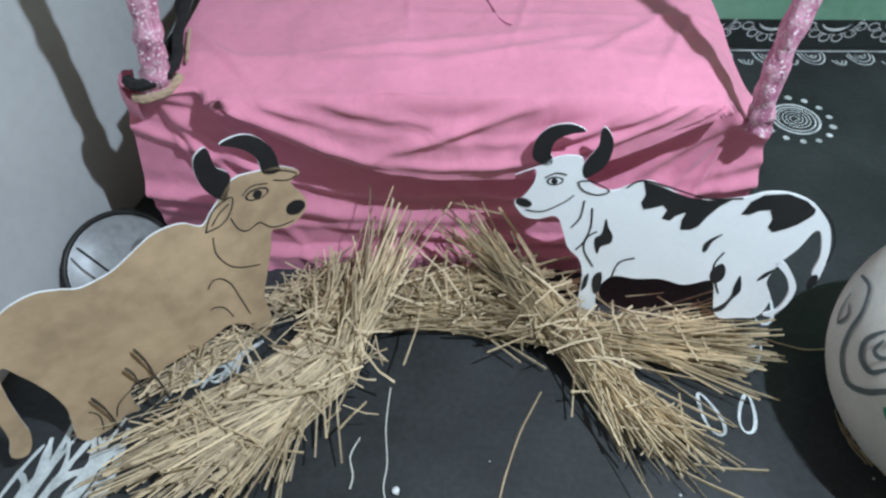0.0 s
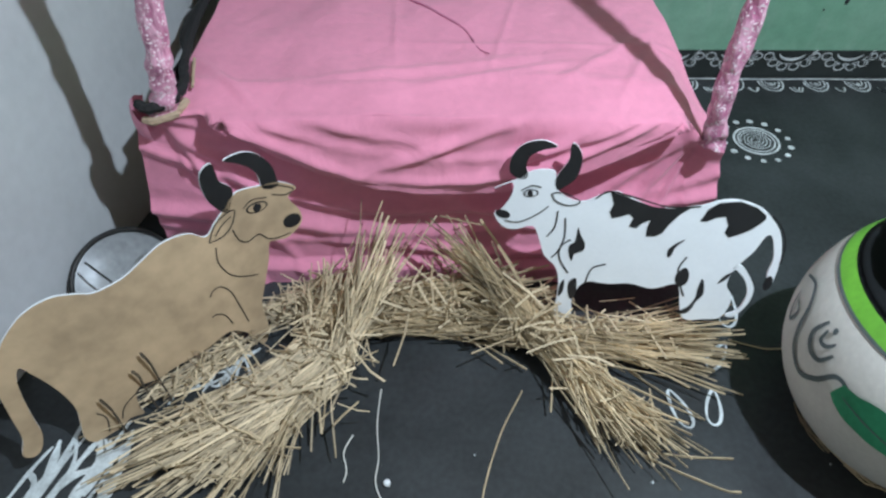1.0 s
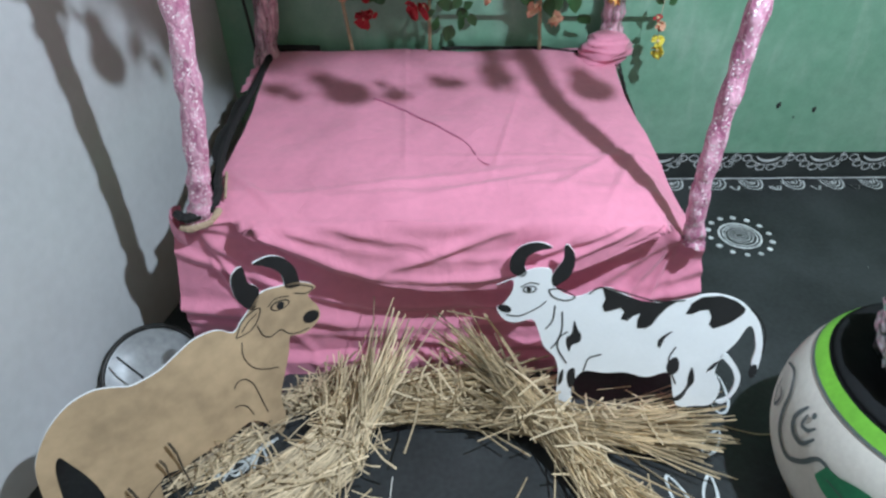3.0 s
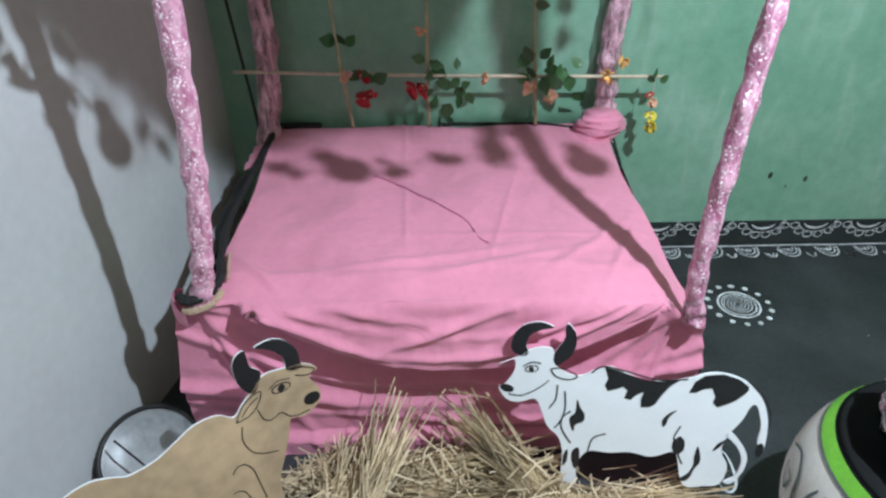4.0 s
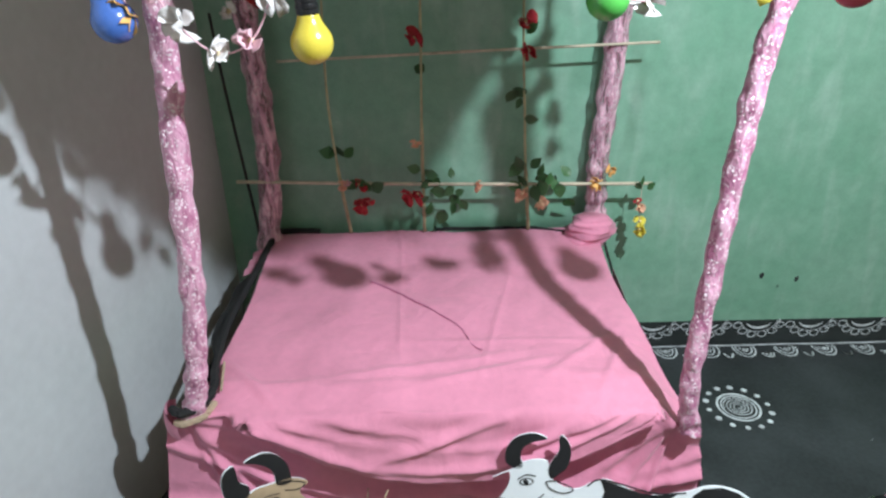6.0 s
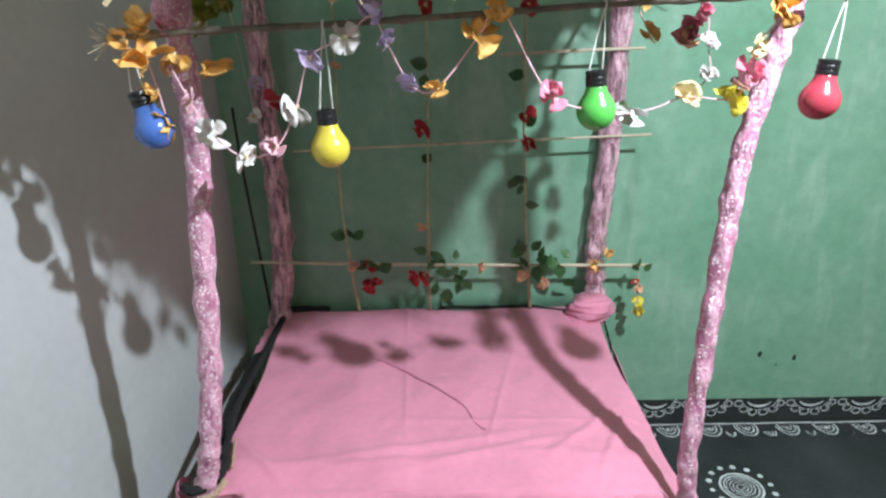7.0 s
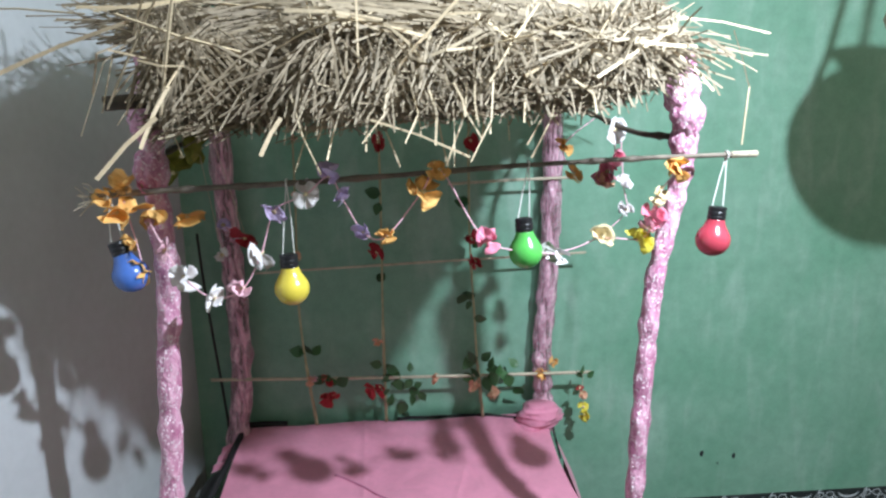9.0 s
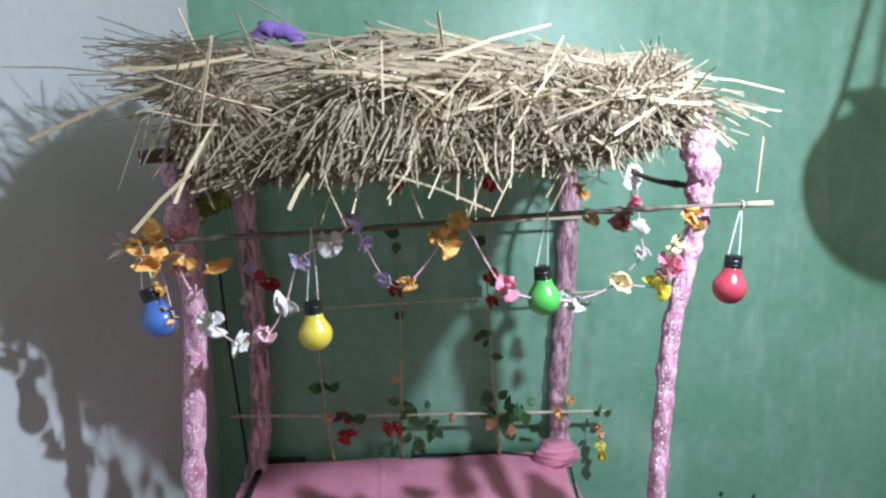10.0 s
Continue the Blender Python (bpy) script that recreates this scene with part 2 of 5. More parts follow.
def tube(pts, radii, sides=8, wob=0.0, seed=1, cap=True, verts=None, faces=None):
    """A tube along points; adds to verts and faces when given."""
    verts = [] if verts is None else verts
    faces = [] if faces is None else faces
    rnd = random.Random(seed)
    base, k = len(verts), len(pts)
    ref = Vector((0.31, 0.87, 0.37))
    for i, p in enumerate(pts):
        d = (Vector(pts[min(i + 1, k - 1)]) - Vector(pts[max(i - 1, 0)])).normalized()
        a = d.cross(ref)
        if a.length < 0.05:
            a = d.cross(Vector((1, 0, 0)))
        a.normalize()
        b = d.cross(a)
        r = radii[i] if isinstance(radii, (list, tuple)) else radii
        for s in range(sides):
            w = 2 * math.pi * s / sides
            rr = r * (1 + wob * rnd.uniform(-1, 1))
            verts.append(Vector(p) + a * math.cos(w) * rr + b * math.sin(w) * rr)
    for i in range(k - 1):
        for s in range(sides):
            q, u = base + i * sides, (s + 1) % sides
            faces.append((q + s, q + u, q + sides + u, q + sides + s))
    if cap:
        faces.append(tuple(base + s for s in reversed(range(sides))))
        faces.append(tuple(base + (k - 1) * sides + s for s in range(sides)))
    return verts, faces


def lathe(profile, seg=32):
    verts, faces = [], []
    for r, z in profile:
        for s in range(seg):
            w = 2 * math.pi * s / seg
            verts.append((r * math.cos(w), r * math.sin(w), z))
    for i in range(len(profile) - 1):
        for s in range(seg):
            u = (s + 1) % seg
            faces.append((i * seg + s, i * seg + u, (i + 1) * seg + u, (i + 1) * seg + s))
    faces.append(tuple(reversed(range(seg))))
    faces.append(tuple(range((len(profile) - 1) * seg, len(profile) * seg)))
    return verts, faces


def slab(name, lo, hi, material, parent=None, bevel=0.0):
    bm = bmesh.new()
    bmesh.ops.create_cube(bm, size=1)
    for v in bm.verts:
        v.co = Vector([(lo[i] + hi[i]) / 2 + v.co[i] * (hi[i] - lo[i]) for i in range(3)])
    if bevel:
        bmesh.ops.bevel(bm, geom=bm.edges[:], offset=bevel, segments=2, affect="EDGES")
    return part(name, bm, material, parent)


def ribbon_strip(pts, width, up, lift, closed=False, verts=None, faces=None):
    """A painted stroke: a flat strip along points, lying off the surface whose normal is up."""
    verts = [] if verts is None else verts
    faces = [] if faces is None else faces
    base, k = len(verts), len(pts)
    up = Vector(up)
    for i, p in enumerate(pts):
        a = Vector(pts[(i - 1) % k if closed else max(i - 1, 0)])
        b = Vector(pts[(i + 1) % k if closed else min(i + 1, k - 1)])
        side = up.cross(b - a)
        side = side.normalized() if side.length > 1e-9 else Vector((1, 0, 0))
        w = (width if not callable(width) else width(i / (k - 1))) / 2
        verts += [Vector(p) + side * w + up * lift, Vector(p) - side * w + up * lift]
    for i in range(k if closed else k - 1):
        j = (i + 1) % k
        faces.append((base + 2 * i, base + 2 * i + 1, base + 2 * j + 1, base + 2 * j))
    return verts, faces


def disc(c, r, u, v, lift, verts, faces, n=10):
    base = len(verts)
    u, v = Vector(u), Vector(v)
    up = u.cross(v)
    for s in range(n):
        w = 2 * math.pi * s / n
        verts.append(Vector(c) + u * r * math.cos(w) + v * r * math.sin(w) + up * lift)
    faces.append(tuple(range(base, base + n)))


# ---- setting ----
floor = tagged(slab("floor", (-1.6, -1.8, -0.1), (2.5, 1.7, 0.0), M["floor"]), "smooth black cement floor with white painted motifs", "floor", kind="structure")
wall_b = tagged(slab("wall_back", (-0.8, WALL_Y, 0.0), (2.5, WALL_Y + 0.16, 2.7), M["green"]), "green painted plaster wall with a black band at its foot", "wall", kind="structure")
slab("skirting_band", (-0.55, WALL_Y - 0.003, 0.0), (2.4, WALL_Y + 0.01, 0.083), M["skirt"], wall_b)
def wall_face(y, z):
    """The hand-plastered left wall is out of true: it splays away from the hut and leans back a little as it comes forward."""
    return -0.555 + 0.232 * (y - 1.545) - 0.07 * (z - 0.9) * min(1.0, (1.545 - y) / 0.5) + 0.004 * noise.noise(Vector((0.3, y * 2.2, z * 2.2)))


v, f = [], []
for j in range(28):
    for i in range(36):
        y, z = 1.545 - 3.345 * i / 35, 2.7 * j / 27
        v.append((wall_face(y, z), y, z))
for j in range(27):
    for i in range(35):
        q = j * 36 + i
        f.append((q, q + 36, q + 37, q + 1))
base = len(v)
v += [(-0.72, 1.70, 0), (-1.55, -1.8, 0), (-0.72, 1.70, 2.7), (-1.55, -1.8, 2.7)]
f += [(base, base + 1, base + 3, base + 2), (0, *range(1, 36), base + 1, base), (*reversed(range(972, 1008)), base + 2, base + 3), (*range(0, 1008, 36), base + 2, base), (*reversed(range(35, 1008, 36)), base + 1, base + 3)]
wall_l = put("wall_left", mesh_of("wall_left", v, f, M["white"]), kind="structure")
tagged(wall_l, "whitewashed plaster wall, slightly stained", "wall")
tagged(slab("wall_right", (2.4, -1.8, 0), (2.55, 1.7, 2.7), M["plain"]), "plain plaster wall", "wall", kind="structure")
tagged(slab("wall_front", (-1.6, -1.95, 0), (2.55, -1.8, 2.7), M["plain"]), "plain plaster wall", "wall", kind="structure")
tagged(slab("ceiling", (-1.6, -1.95, 2.7), (2.55, 1.75, 2.85), M["plain"]), "plain plaster ceiling", "ceiling", kind="structure")

for cx, cz, cr in ((0.985, 0.238, 0.010), (1.092, 0.224, 0.009), (1.04, 0.20, 0.004)):
    bm = bmesh.new()
    bmesh.ops.create_icosphere(bm, subdivisions=2, radius=cr)
    for q in bm.verts:
        q.co = Vector((q.co.x * 0.7, q.co.y * 0.15, q.co.z * (1 + 0.5 * noise.noise(q.co * 200)))) + Vector((cx, WALL_Y, cz))
    part("paint_chip", bm, M["skirt"], wall_b, "dark chip in the paint")
UP, ACROSS, OUT = Vector((0, 0, 1)), Vector((1, 0, 0)), Vector((0, -1, 0))


def arc(c, r, a0, a1, n, u, v, ry=None):
    u, v, c = Vector(u), Vector(v), Vector(c)
    return [c + u * r * math.cos(radians(a0 + (a1 - a0) * i / n)) + v * (ry or r) * math.sin(radians(a0 + (a1 - a0) * i / n)) for i in range(n + 1)]


def frieze_motif(x0, w, seed):
    """A scalloped arc of loops with a crescent in it, on the black band of the wall."""
    rnd = random.Random(seed)
    vs, fs = [], []
    c = (x0, WALL_Y - 0.003, 0.085)
    for i in range(6):
        a = radians(200 + 28 * i)
        p = Vector(c) + ACROSS * w * 0.44 * math.cos(a) + UP * 0.052 * math.sin(a)
        ribbon_strip(arc(p, 0.0125 + 0.002 * rnd.random(), 0, 360, 12, ACROSS, UP, 0.0105), 0.0032, OUT, 0.002, True, vs, fs)
    ribbon_strip(arc(c, w * 0.26, 205, 335, 10, ACROSS, UP, 0.028), lambda t: 0.002 + 0.006 * math.sin(math.pi * t), OUT, 0.002, False, vs, fs)
    ribbon_strip(arc(c, w * 0.36, 190, 350, 12, ACROSS, UP, 0.042), 0.0025, OUT, 0.002, False, vs, fs)
    for i in range(3):
        ribbon_strip(arc((x0 + w * 0.44, WALL_Y - 0.003, 0.05 + 0.010 * i), 0.018 - 0.002 * i, 100, 200, 6, ACROSS, UP, 0.016), 0.003, OUT, 0.002, False, vs, fs)
    return vs, fs


def floor_motif(x0, w, seed):
    """Nested half arcs with a dot, between two sickles, along the foot of the wall."""
    rnd = random.Random(seed)
    vs, fs = [], []
    g = (x0, WALL_Y - 0.030, 0)
    for k, r in enumerate((0.034, 0.024, 0.014)):
        ribbon_strip(arc(g, r * rnd.uniform(0.9, 1.1), 180 + rnd.uniform(-12, 12), 360 + rnd.uniform(-12, 12), 12, ACROSS, -OUT, r * 1.4), 0.0045 - 0.0006 * k, UP, 0.0015, False, vs, fs)
    disc((x0, WALL_Y - 0.040, 0), 0.006, ACROSS, -OUT, 0.0015, vs, fs)
    for k in (-1, 1):
        ribbon_strip(arc((x0 + 0.5 * w * k, WALL_Y - 0.03, 0), 0.016, 215, 325, 6, ACROSS, -OUT, 0.05), 0.004, UP, 0.0015, False, vs, fs)
    return vs, fs


for i in range(14):
    v, f = floor_motif(0.60 + 0.122 * i + R.uniform(-0.006, 0.006), 0.118, 60 + i)
    put("painted_arch", mesh_of("painted_arch", v, f, M["chalk"]), floor, "white painted nested arcs")
for i in range(13):
    w = 0.156
    x0 = 0.52 + i * 0.1625
    v, f = frieze_motif(x0, w, 40 + i)
    put("painted_scallop", mesh_of("painted_scallop", v, f, M["chalk"]), wall_b, "white painted scallop motif")
v, f = ribbon_strip([(0.4 + 0.05 * i, WALL_Y - 0.016 + 0.001 * math.sin(i), 0) for i in range(41)], 0.006, UP, 0.0015)
put("painted_line", mesh_of("painted_line", v, f, M["chalk"]), floor)
# round flower motif with dots
v, f = [], []
cc = Vector((0.828, 1.236, 0))
for r, w in ((0.055, 0.006), (0.045, 0.004)):
    ribbon_strip(arc(cc, r, 0, 360, 32, ACROSS, -OUT), w, UP, 0.0015, True, v, f)
ribbon_strip([cc + Vector((math.cos(a), math.sin(a), 0)) * 0.0014 * a for a in [0.4 * i for i in range(10, 72)]], 0.0026, UP, 0.0015, False, v, f)
for i in range(14):
    a = 2 * math.pi * i / 14 + 0.1
    disc(cc + Vector((math.cos(a) * 0.083, math.sin(a) * 0.083, 0)), 0.007 + 0.002 * R.random(), ACROSS, -OUT, 0.0015, v, f)
put("painted_rosette", mesh_of("painted_rosette", v, f, M["chalk"]), floor, "white painted rosette ringed with dots")
# petals painted on the floor by the sheaves and by the wall
for (x, y, a, ln) in ((0.432, 0.478, 105, 0.075), (0.492, 0.480, 75, 0.07), (0.53, 0.585, 50, 0.07), (0.583, 0.700, 75, 0.10), (-0.36, 0.56, 60, 0.08), (-0.33, 0.545, 100, 0.07), (-0.39, 0.54, 20, 0.07)):
    u = Vector((math.cos(radians(a)), math.sin(radians(a)), 0))
    q = UP.cross(u)
    pts = [Vector((x, y, 0)) + u * ln * (math.cos(w) * 0.5) + q * ln * 0.17 * math.sin(w) * (1 - 0.35 * math.cos(w)) for w in [2 * math.pi * i / 20 for i in range(20)]]
    v, f = ribbon_strip(pts, lambda t: 0.0045 + 0.0015 * math.sin(11 * t), UP, 0.0015, True)
    put("painted_petal", mesh_of("painted_petal", v, f, M["chalk"]), floor)
for i in range(15):
    x = -0.645 + 0.010 * i + R.uniform(-0.01, 0.01)
    y0 = 0.30 + R.uniform(-0.02, 0.03)
    pts = catmull([(x, y0, 0), (x + 0.02, y0 + 0.06, 0), (x + 0.03 + R.uniform(-0.035, 0.035), y0 + 0.12 + R.uniform(-0.05, 0.04), 0)], 4, False)
    v, f = ribbon_strip(pts, lambda t: 0.003 + (0.004 + 0.004 * (i % 3)) * math.sin(math.pi * (0.12 + 0.8 * t)) * (1 + 0.3 * math.sin(17 * t + i)), UP, 0.0015 + 0.0001 * i)
    put("painted_stroke", mesh_of("painted_stroke", v, f, M["chalk"]), floor)
# smeared white paint between the sheaf and the bull
for i in range(6):
    x, y0 = -0.44 + 0.017 * i + R.uniform(-0.008, 0.008), 0.49 + 0.010 * i + R.uniform(-0.015, 0.015)
    pts = catmull([(x, y0, 0), (x + 0.012, y0 + 0.03, 0), (x + R.uniform(0.0, 0.05), y0 + 0.055 + R.uniform(-0.02, 0.02), 0)], 4, False)
    v, f = ribbon_strip(pts, lambda t: 0.002 + (0.003 + 0.003 * (i % 3)) * math.sin(math.pi * (0.12 + 0.8 * t)), UP, 0.0015 + 0.0001 * i)
    put("painted_stroke", mesh_of("painted_stroke", v, f, M["chalk"]), floor)
for i in range(60):
    x, y = R.uniform(-0.3, 1.5), R.uniform(0.2, 1.4)
    if i % 3 == 0:
        v, f = [], []
        disc((x, y, 0), R.uniform(0.001, 0.0024), ACROSS, -OUT, 0.0015, v, f, 6)
        put("paint_fleck", mesh_of("paint_fleck", v, f, M["chalk"]), floor)


# ---- cloth-covered platform ----
def smooth_step(a, b, x):
    t = min(1, max(0, (x - a) / (b - a)))
    return t * t * (3 - 2 * t)


def swag(x):
    """Height of the main sagging fold across the front."""
    return 0.245 + 0.17 * abs((x - 0.04) / 0.42) ** 2.1


def cloth_point(u, s):
    """u 0 to 1 across; s metres along the sheet from the back edge, over the front edge, down to the floor."""
    top_len, z_back, z_front, y_back, y_edge = 0.70, 0.422, 0.398, 1.500, 0.800
    if s <= top_len:
        k = s / top_len
        xl, xr = -0.412 - 0.004 * math.sin(9 * k), 0.468 - 0.03 * math.sin(math.pi * min(1, k * 1.1)) + 0.01 * k + 0.025 * smooth_step(0.8, 1.0, k)
        x = xl + (xr - xl) * u
        y = y_back + (y_edge - y_back) * k - 0.012 * math.sin(math.pi * u) * k
        z = z_back + (z_front - z_back) * k
        z -= 0.075 * smooth_step(0.40, 0.50, x) * smooth_step(0.55, 1.0, k)
        z += 0.006 * noise.noise(Vector((x * 6, y * 6, 1.3))) + 0.0026 * noise.noise(Vector((x * 20, y * 14, 4.0)))
        for x0, y0, sx, sy, amp, wd, ln in ((0.30, 0.93, 0.75, 0.66, 0.006, 0.010, 0.11), (0.36, 0.90, 0.45, 0.89, 0.007, 0.009, 0.09), (-0.33, 0.86, 0.70, -0.71, 0.007, 0.009, 0.08), (-0.05, 0.90, 0.98, 0.17, 0.005, 0.010, 0.25), (0.15, 1.07, 0.25, 0.97, 0.003, 0.007, 0.20), (0.10, 0.88, 0.97, 0.25, 0.006, 0.009, 0.16)):
            al, ac = (x - x0) * sx + (y - y0) * sy, (y - y0) * sx - (x - x0) * sy
            z += amp * math.exp(-(ac / wd) ** 2 - (al / ln) ** 2)
        # pressed creases of the folded cloth
        z += 0.003 * math.exp(-((y - 0.985 + 0.02 * x) / 0.006) ** 2) * smooth_step(-0.2, 0.1, x)
        z += 0.0022 * math.exp(-((x + 0.06 + 0.03 * (y - 1.0)) / 0.007) ** 2) * smooth_step(0.9, 1.0, y)
        z += 0.004 * math.exp(-((y - 0.865 - 0.01 * math.sin(9 * x)) / 0.012) ** 2)
        z -= 0.010 * math.exp(-((1 - k) / 0.05) ** 2)
        return Vector((x, y, z))
    d = s - top_len
    xl, xr = -0.412 - 0.060 * smooth_step(0, 0.014, d) - 0.15 * min(d, 0.2), 0.503 + 0.010 * smooth_step(0, 0.1, d) + 0.03 * d
    x = xl + (xr - xl) * u
    zt = 0.388 - 0.070 * smooth_step(0.40, 0.50, x) + 0.022 * smooth_step(-0.450, -0.466, x)
    z = zt * (1 - d / 0.40)
    e = z - swag(x)
    ends = 1 - 0.75 * abs(2 * u - 1) ** 3
    # the upper drape rolls forward to the main fold; the cloth below is tucked in behind it
    if e > 0:
        y = 0.800 - 0.022 * (1 - math.exp(-d / 0.02)) - (0.012 + 0.026 * smooth_step(0.14, 0.0, e)) * ends
    else:
        k = smooth_step(0, -0.016, e)
        y = 0.778 - 0.038 * ends + k * (0.038 * ends + 0.026 * ends)
        y -= 0.030 * smooth_step(swag(x), 0.03, z) * ends
    for off, amp, wd, ph in ((0.026, 0.011, 0.009, 0.0), (0.055, 0.010, 0.010, 1.7), (0.095, 0.007, 0.012, 3.1)):
        line = swag(x) + off * (1 + 0.5 * x) + 0.012 * math.sin(4.5 * x + ph)
        y -= amp * math.exp(-((z - line) / wd) ** 2) * (0.6 + 0.4 * math.sin(8 * x + 3 * ph))
    if e > 0.01:
        for x0, z0, sl, amp, wd in ((0.02, 0.335, 0.36, 0.013, 0.011), (0.20, 0.340, 0.50, 0.011, 0.011), (-0.25, 0.345, -0.5, 0.011, 0.011), (0.34, 0.32, 0.8, 0.012, 0.012)):
            y -= amp * math.exp(-((z - z0 - sl * (x - x0)) / wd) ** 2) * math.exp(-((x - x0) / 0.11) ** 2)
    if e < -0.015:
        for z0, sl, bow, amp, wd in ((0.165, -0.06, 0.5, 0.016, 0.014), (0.118, 0.03, 0.35, 0.018, 0.016), (0.075, -0.05, 0.2, 0.012, 0.012), (0.20, -0.35, 0.2, 0.010, 0.012)):
            line = z0 + sl * x + bow * x * x + 0.008 * math.sin(11 * x + 40 * z0)
            y -= amp * math.exp(-((z - line) / wd) ** 2) * (0.7 + 0.3 * math.sin(6 * x + 90 * z0))
    # gathers that run down from the two corners
    for cx, sg in ((-0.44, 1), (0.47, -1)):
        q = (x - cx) * sg
        for sl, amp in ((0.5, 0.011), (0.95, 0.013), (1.7, 0.011), (3.2, 0.009)):
            y -= amp * math.exp(-((0.36 - z - sl * max(q, 0)) / (0.014 + 0.05 * abs(q))) ** 2) * smooth_step(0.34, 0.02, q) * smooth_step(0.0, 0.04, q)
    y -= 0.004 * noise.noise(Vector((x * 9, z * 9, 7.7))) + 0.003 * noise.noise(Vector((x * 30, z * 20, 2.2)))
    y -= 0.022 * smooth_step(0.055, 0.035, z)
    y += 0.014 * smooth_step(0.0, 0.05, d)
    return Vector((x, y, max(z, 0.002)))


def sheet(nu, rows, fn):
    vs, fs = [], []
    for s in rows:
        for i in range(nu + 1):
            vs.append(fn(i / nu, s))
    for j in range(len(rows) - 1):
        for i in range(nu):
            a = j * (nu + 1) + i
            fs.append((a, a + 1, a + nu + 2, a + nu + 1))
    return vs, fs


platform = group_at("platform", "low box platform draped in creased pink cotton cloth", "platform", (0, 1.15, 0))
body = slab("box", (-0.415, 0.828, 0.0), (0.405, 1.49, 0.372), M["card"], None, 0.004)
body.data.transform(Matrix.Translation((0, -1.15, 0)))
body.parent = platform
tagged(body, "brown cardboard box under the cloth")
rows = [0.70 * i / 110 for i in range(110)] + [0.70 + 0.40 * i / 200 for i in range(201)]
v, f = sheet(300, rows, lambda u, s: cloth_point(u, s) - Vector((0, 1.15, 0)))
put("cloth", mesh_of("cloth", v, f, M["pink"], True), platform, "sagging folds of pink cotton")
# side of the cloth, hanging down beside the right edge
v, f = sheet(30, [0.01 * i for i in range(40)], lambda u, s: Vector((0.468 + 0.012 * math.sin(14 * u) * s / 0.4 + 0.055 * min(1, s / 0.12), 1.49 - 0.69 * u - 1.15, max(0.002, (0.415 - 0.10 * u) * (1 - s / 0.39)))))
put("side_cloth", mesh_of("side_cloth", v, f, M["pink"], True), platform)
# black sheet put in for the deep shade in the gap at the left
v, f = sheet(30, [0.01 * i for i in range(7)], lambda u, s: Vector((-0.430 - 0.8 * s, 1.30 - 0.44 * u - 1.15, 0.410 - 0.35 * s - 3 * s * s + 0.004 * math.sin(20 * u))) + Vector((0.8 * s * smooth_step(0.5, 0.85, u), 0, 0)))
put("side_flap", mesh_of("side_flap", v, f, M["ribbon"], True), platform, "black sheet standing in for the shaded gap beside the cloth")
v, f = sheet(24, [0.01 * i for i in range(6)], lambda u, s: Vector((-0.428 - 0.8 * s, 1.44 - 0.15 * u - 1.15, 0.412 - 0.3 * s + 0.004 * math.sin(20 * u))))
put("cloth_scrap", mesh_of("cloth_scrap", v, f, M["pink"], True), platform, "strip of pink cloth along the side")
rib = catmull([(-0.30, 1.505, 0.425), (-0.41, 1.502, 0.428), (-0.420, 1.46, 0.426), (-0.424, 1.30, 0.422), (-0.431, 1.05, 0.413), (-0.412, 0.90, 0.414), (-0.396, 0.832, 0.414), (-0.404, 0.790, 0.412), (-0.432, 0.772, 0.409), (-0.450, 0.778, 0.409), (-0.455, 0.785, 0.409)], 6, False)
v, f = tube([p - Vector((0, 1.15, 0)) for p in rib], 0.0085, 6, 0.12, 3)
put("ribbon", mesh_of("ribbon", v, f, M["ribbon"]), platform, "black ribbon along the cloth edge")
# back edge: thin black strip drawn for the shadow line behind the cloth
rib = catmull([(0.02, 1.506, 0.424), (0.15, 1.505, 0.425), (0.28, 1.503, 0.424), (0.38, 1.47, 0.425)], 6, False)
v, f = tube([p - Vector((0, 1.15, 0)) for p in rib], 0.005, 6, 0.3, 4)
put("ribbon", mesh_of("ribbon", v, f, M["ribbon"]), platform)
rib = catmull([(0.470, 1.42, 0.414), (0.460, 1.34, 0.412), (0.450, 1.26, 0.410)], 6, False)
v, f = tube([p - Vector((0, 1.15, 0)) for p in rib], 0.003, 6, 0.3, 5)
put("ribbon", mesh_of("ribbon", v, f, M["ribbon"]), platform)
# rim of bare cardboard round the left front post
v, f = tube([Vector(p) - Vector((0, 1.15, 0.008)) for p in catmull([(-0.394, 0.82, 0.400), (-0.403, 0.788, 0.397), (-0.432, 0.770, 0.395), (-0.450, 0.774, 0.395)], 5, False)], 0.0068, 7, 0.12, 6)
put("cardboard_rim", mesh_of("cardboard_rim", v, f, M["card"]), platform)
v, f = tube([Vector(p) - Vector((0, 1.15, 0)) for p in catmull([(-0.384, 0.835, 0.408), (-0.392, 0.875, 0.410), (-0.402, 0.92, 0.410)], 5, False)], 0.0028, 6, 0.2, 7)
put("cardboard_rim", mesh_of("cardboard_rim", v, f, M["card"]), platform)
# cloth turned up round the outside of the left front post
v, f = sheet(20, [i / 12 for i in range(13)], lambda u, s: Vector((-0.428 + (0.046 + 0.006 * math.sin(3.1 * s)) * math.cos(radians(250 - 110 * u)), 0.800 + 0.036 * math.sin(radians(250 - 110 * u)) - 1.15, 0.350 + s * (0.036 + 0.024 * smooth_step(0.1, 0.75, u) - 0.010 * smooth_step(0.8, 1, u)) + 0.003 * math.sin(9 * u + 4 * s))))
put("cloth_corner", mesh_of("cloth_corner", v, f, M["pink"], True), platform, "turned-up corner of pink cloth")
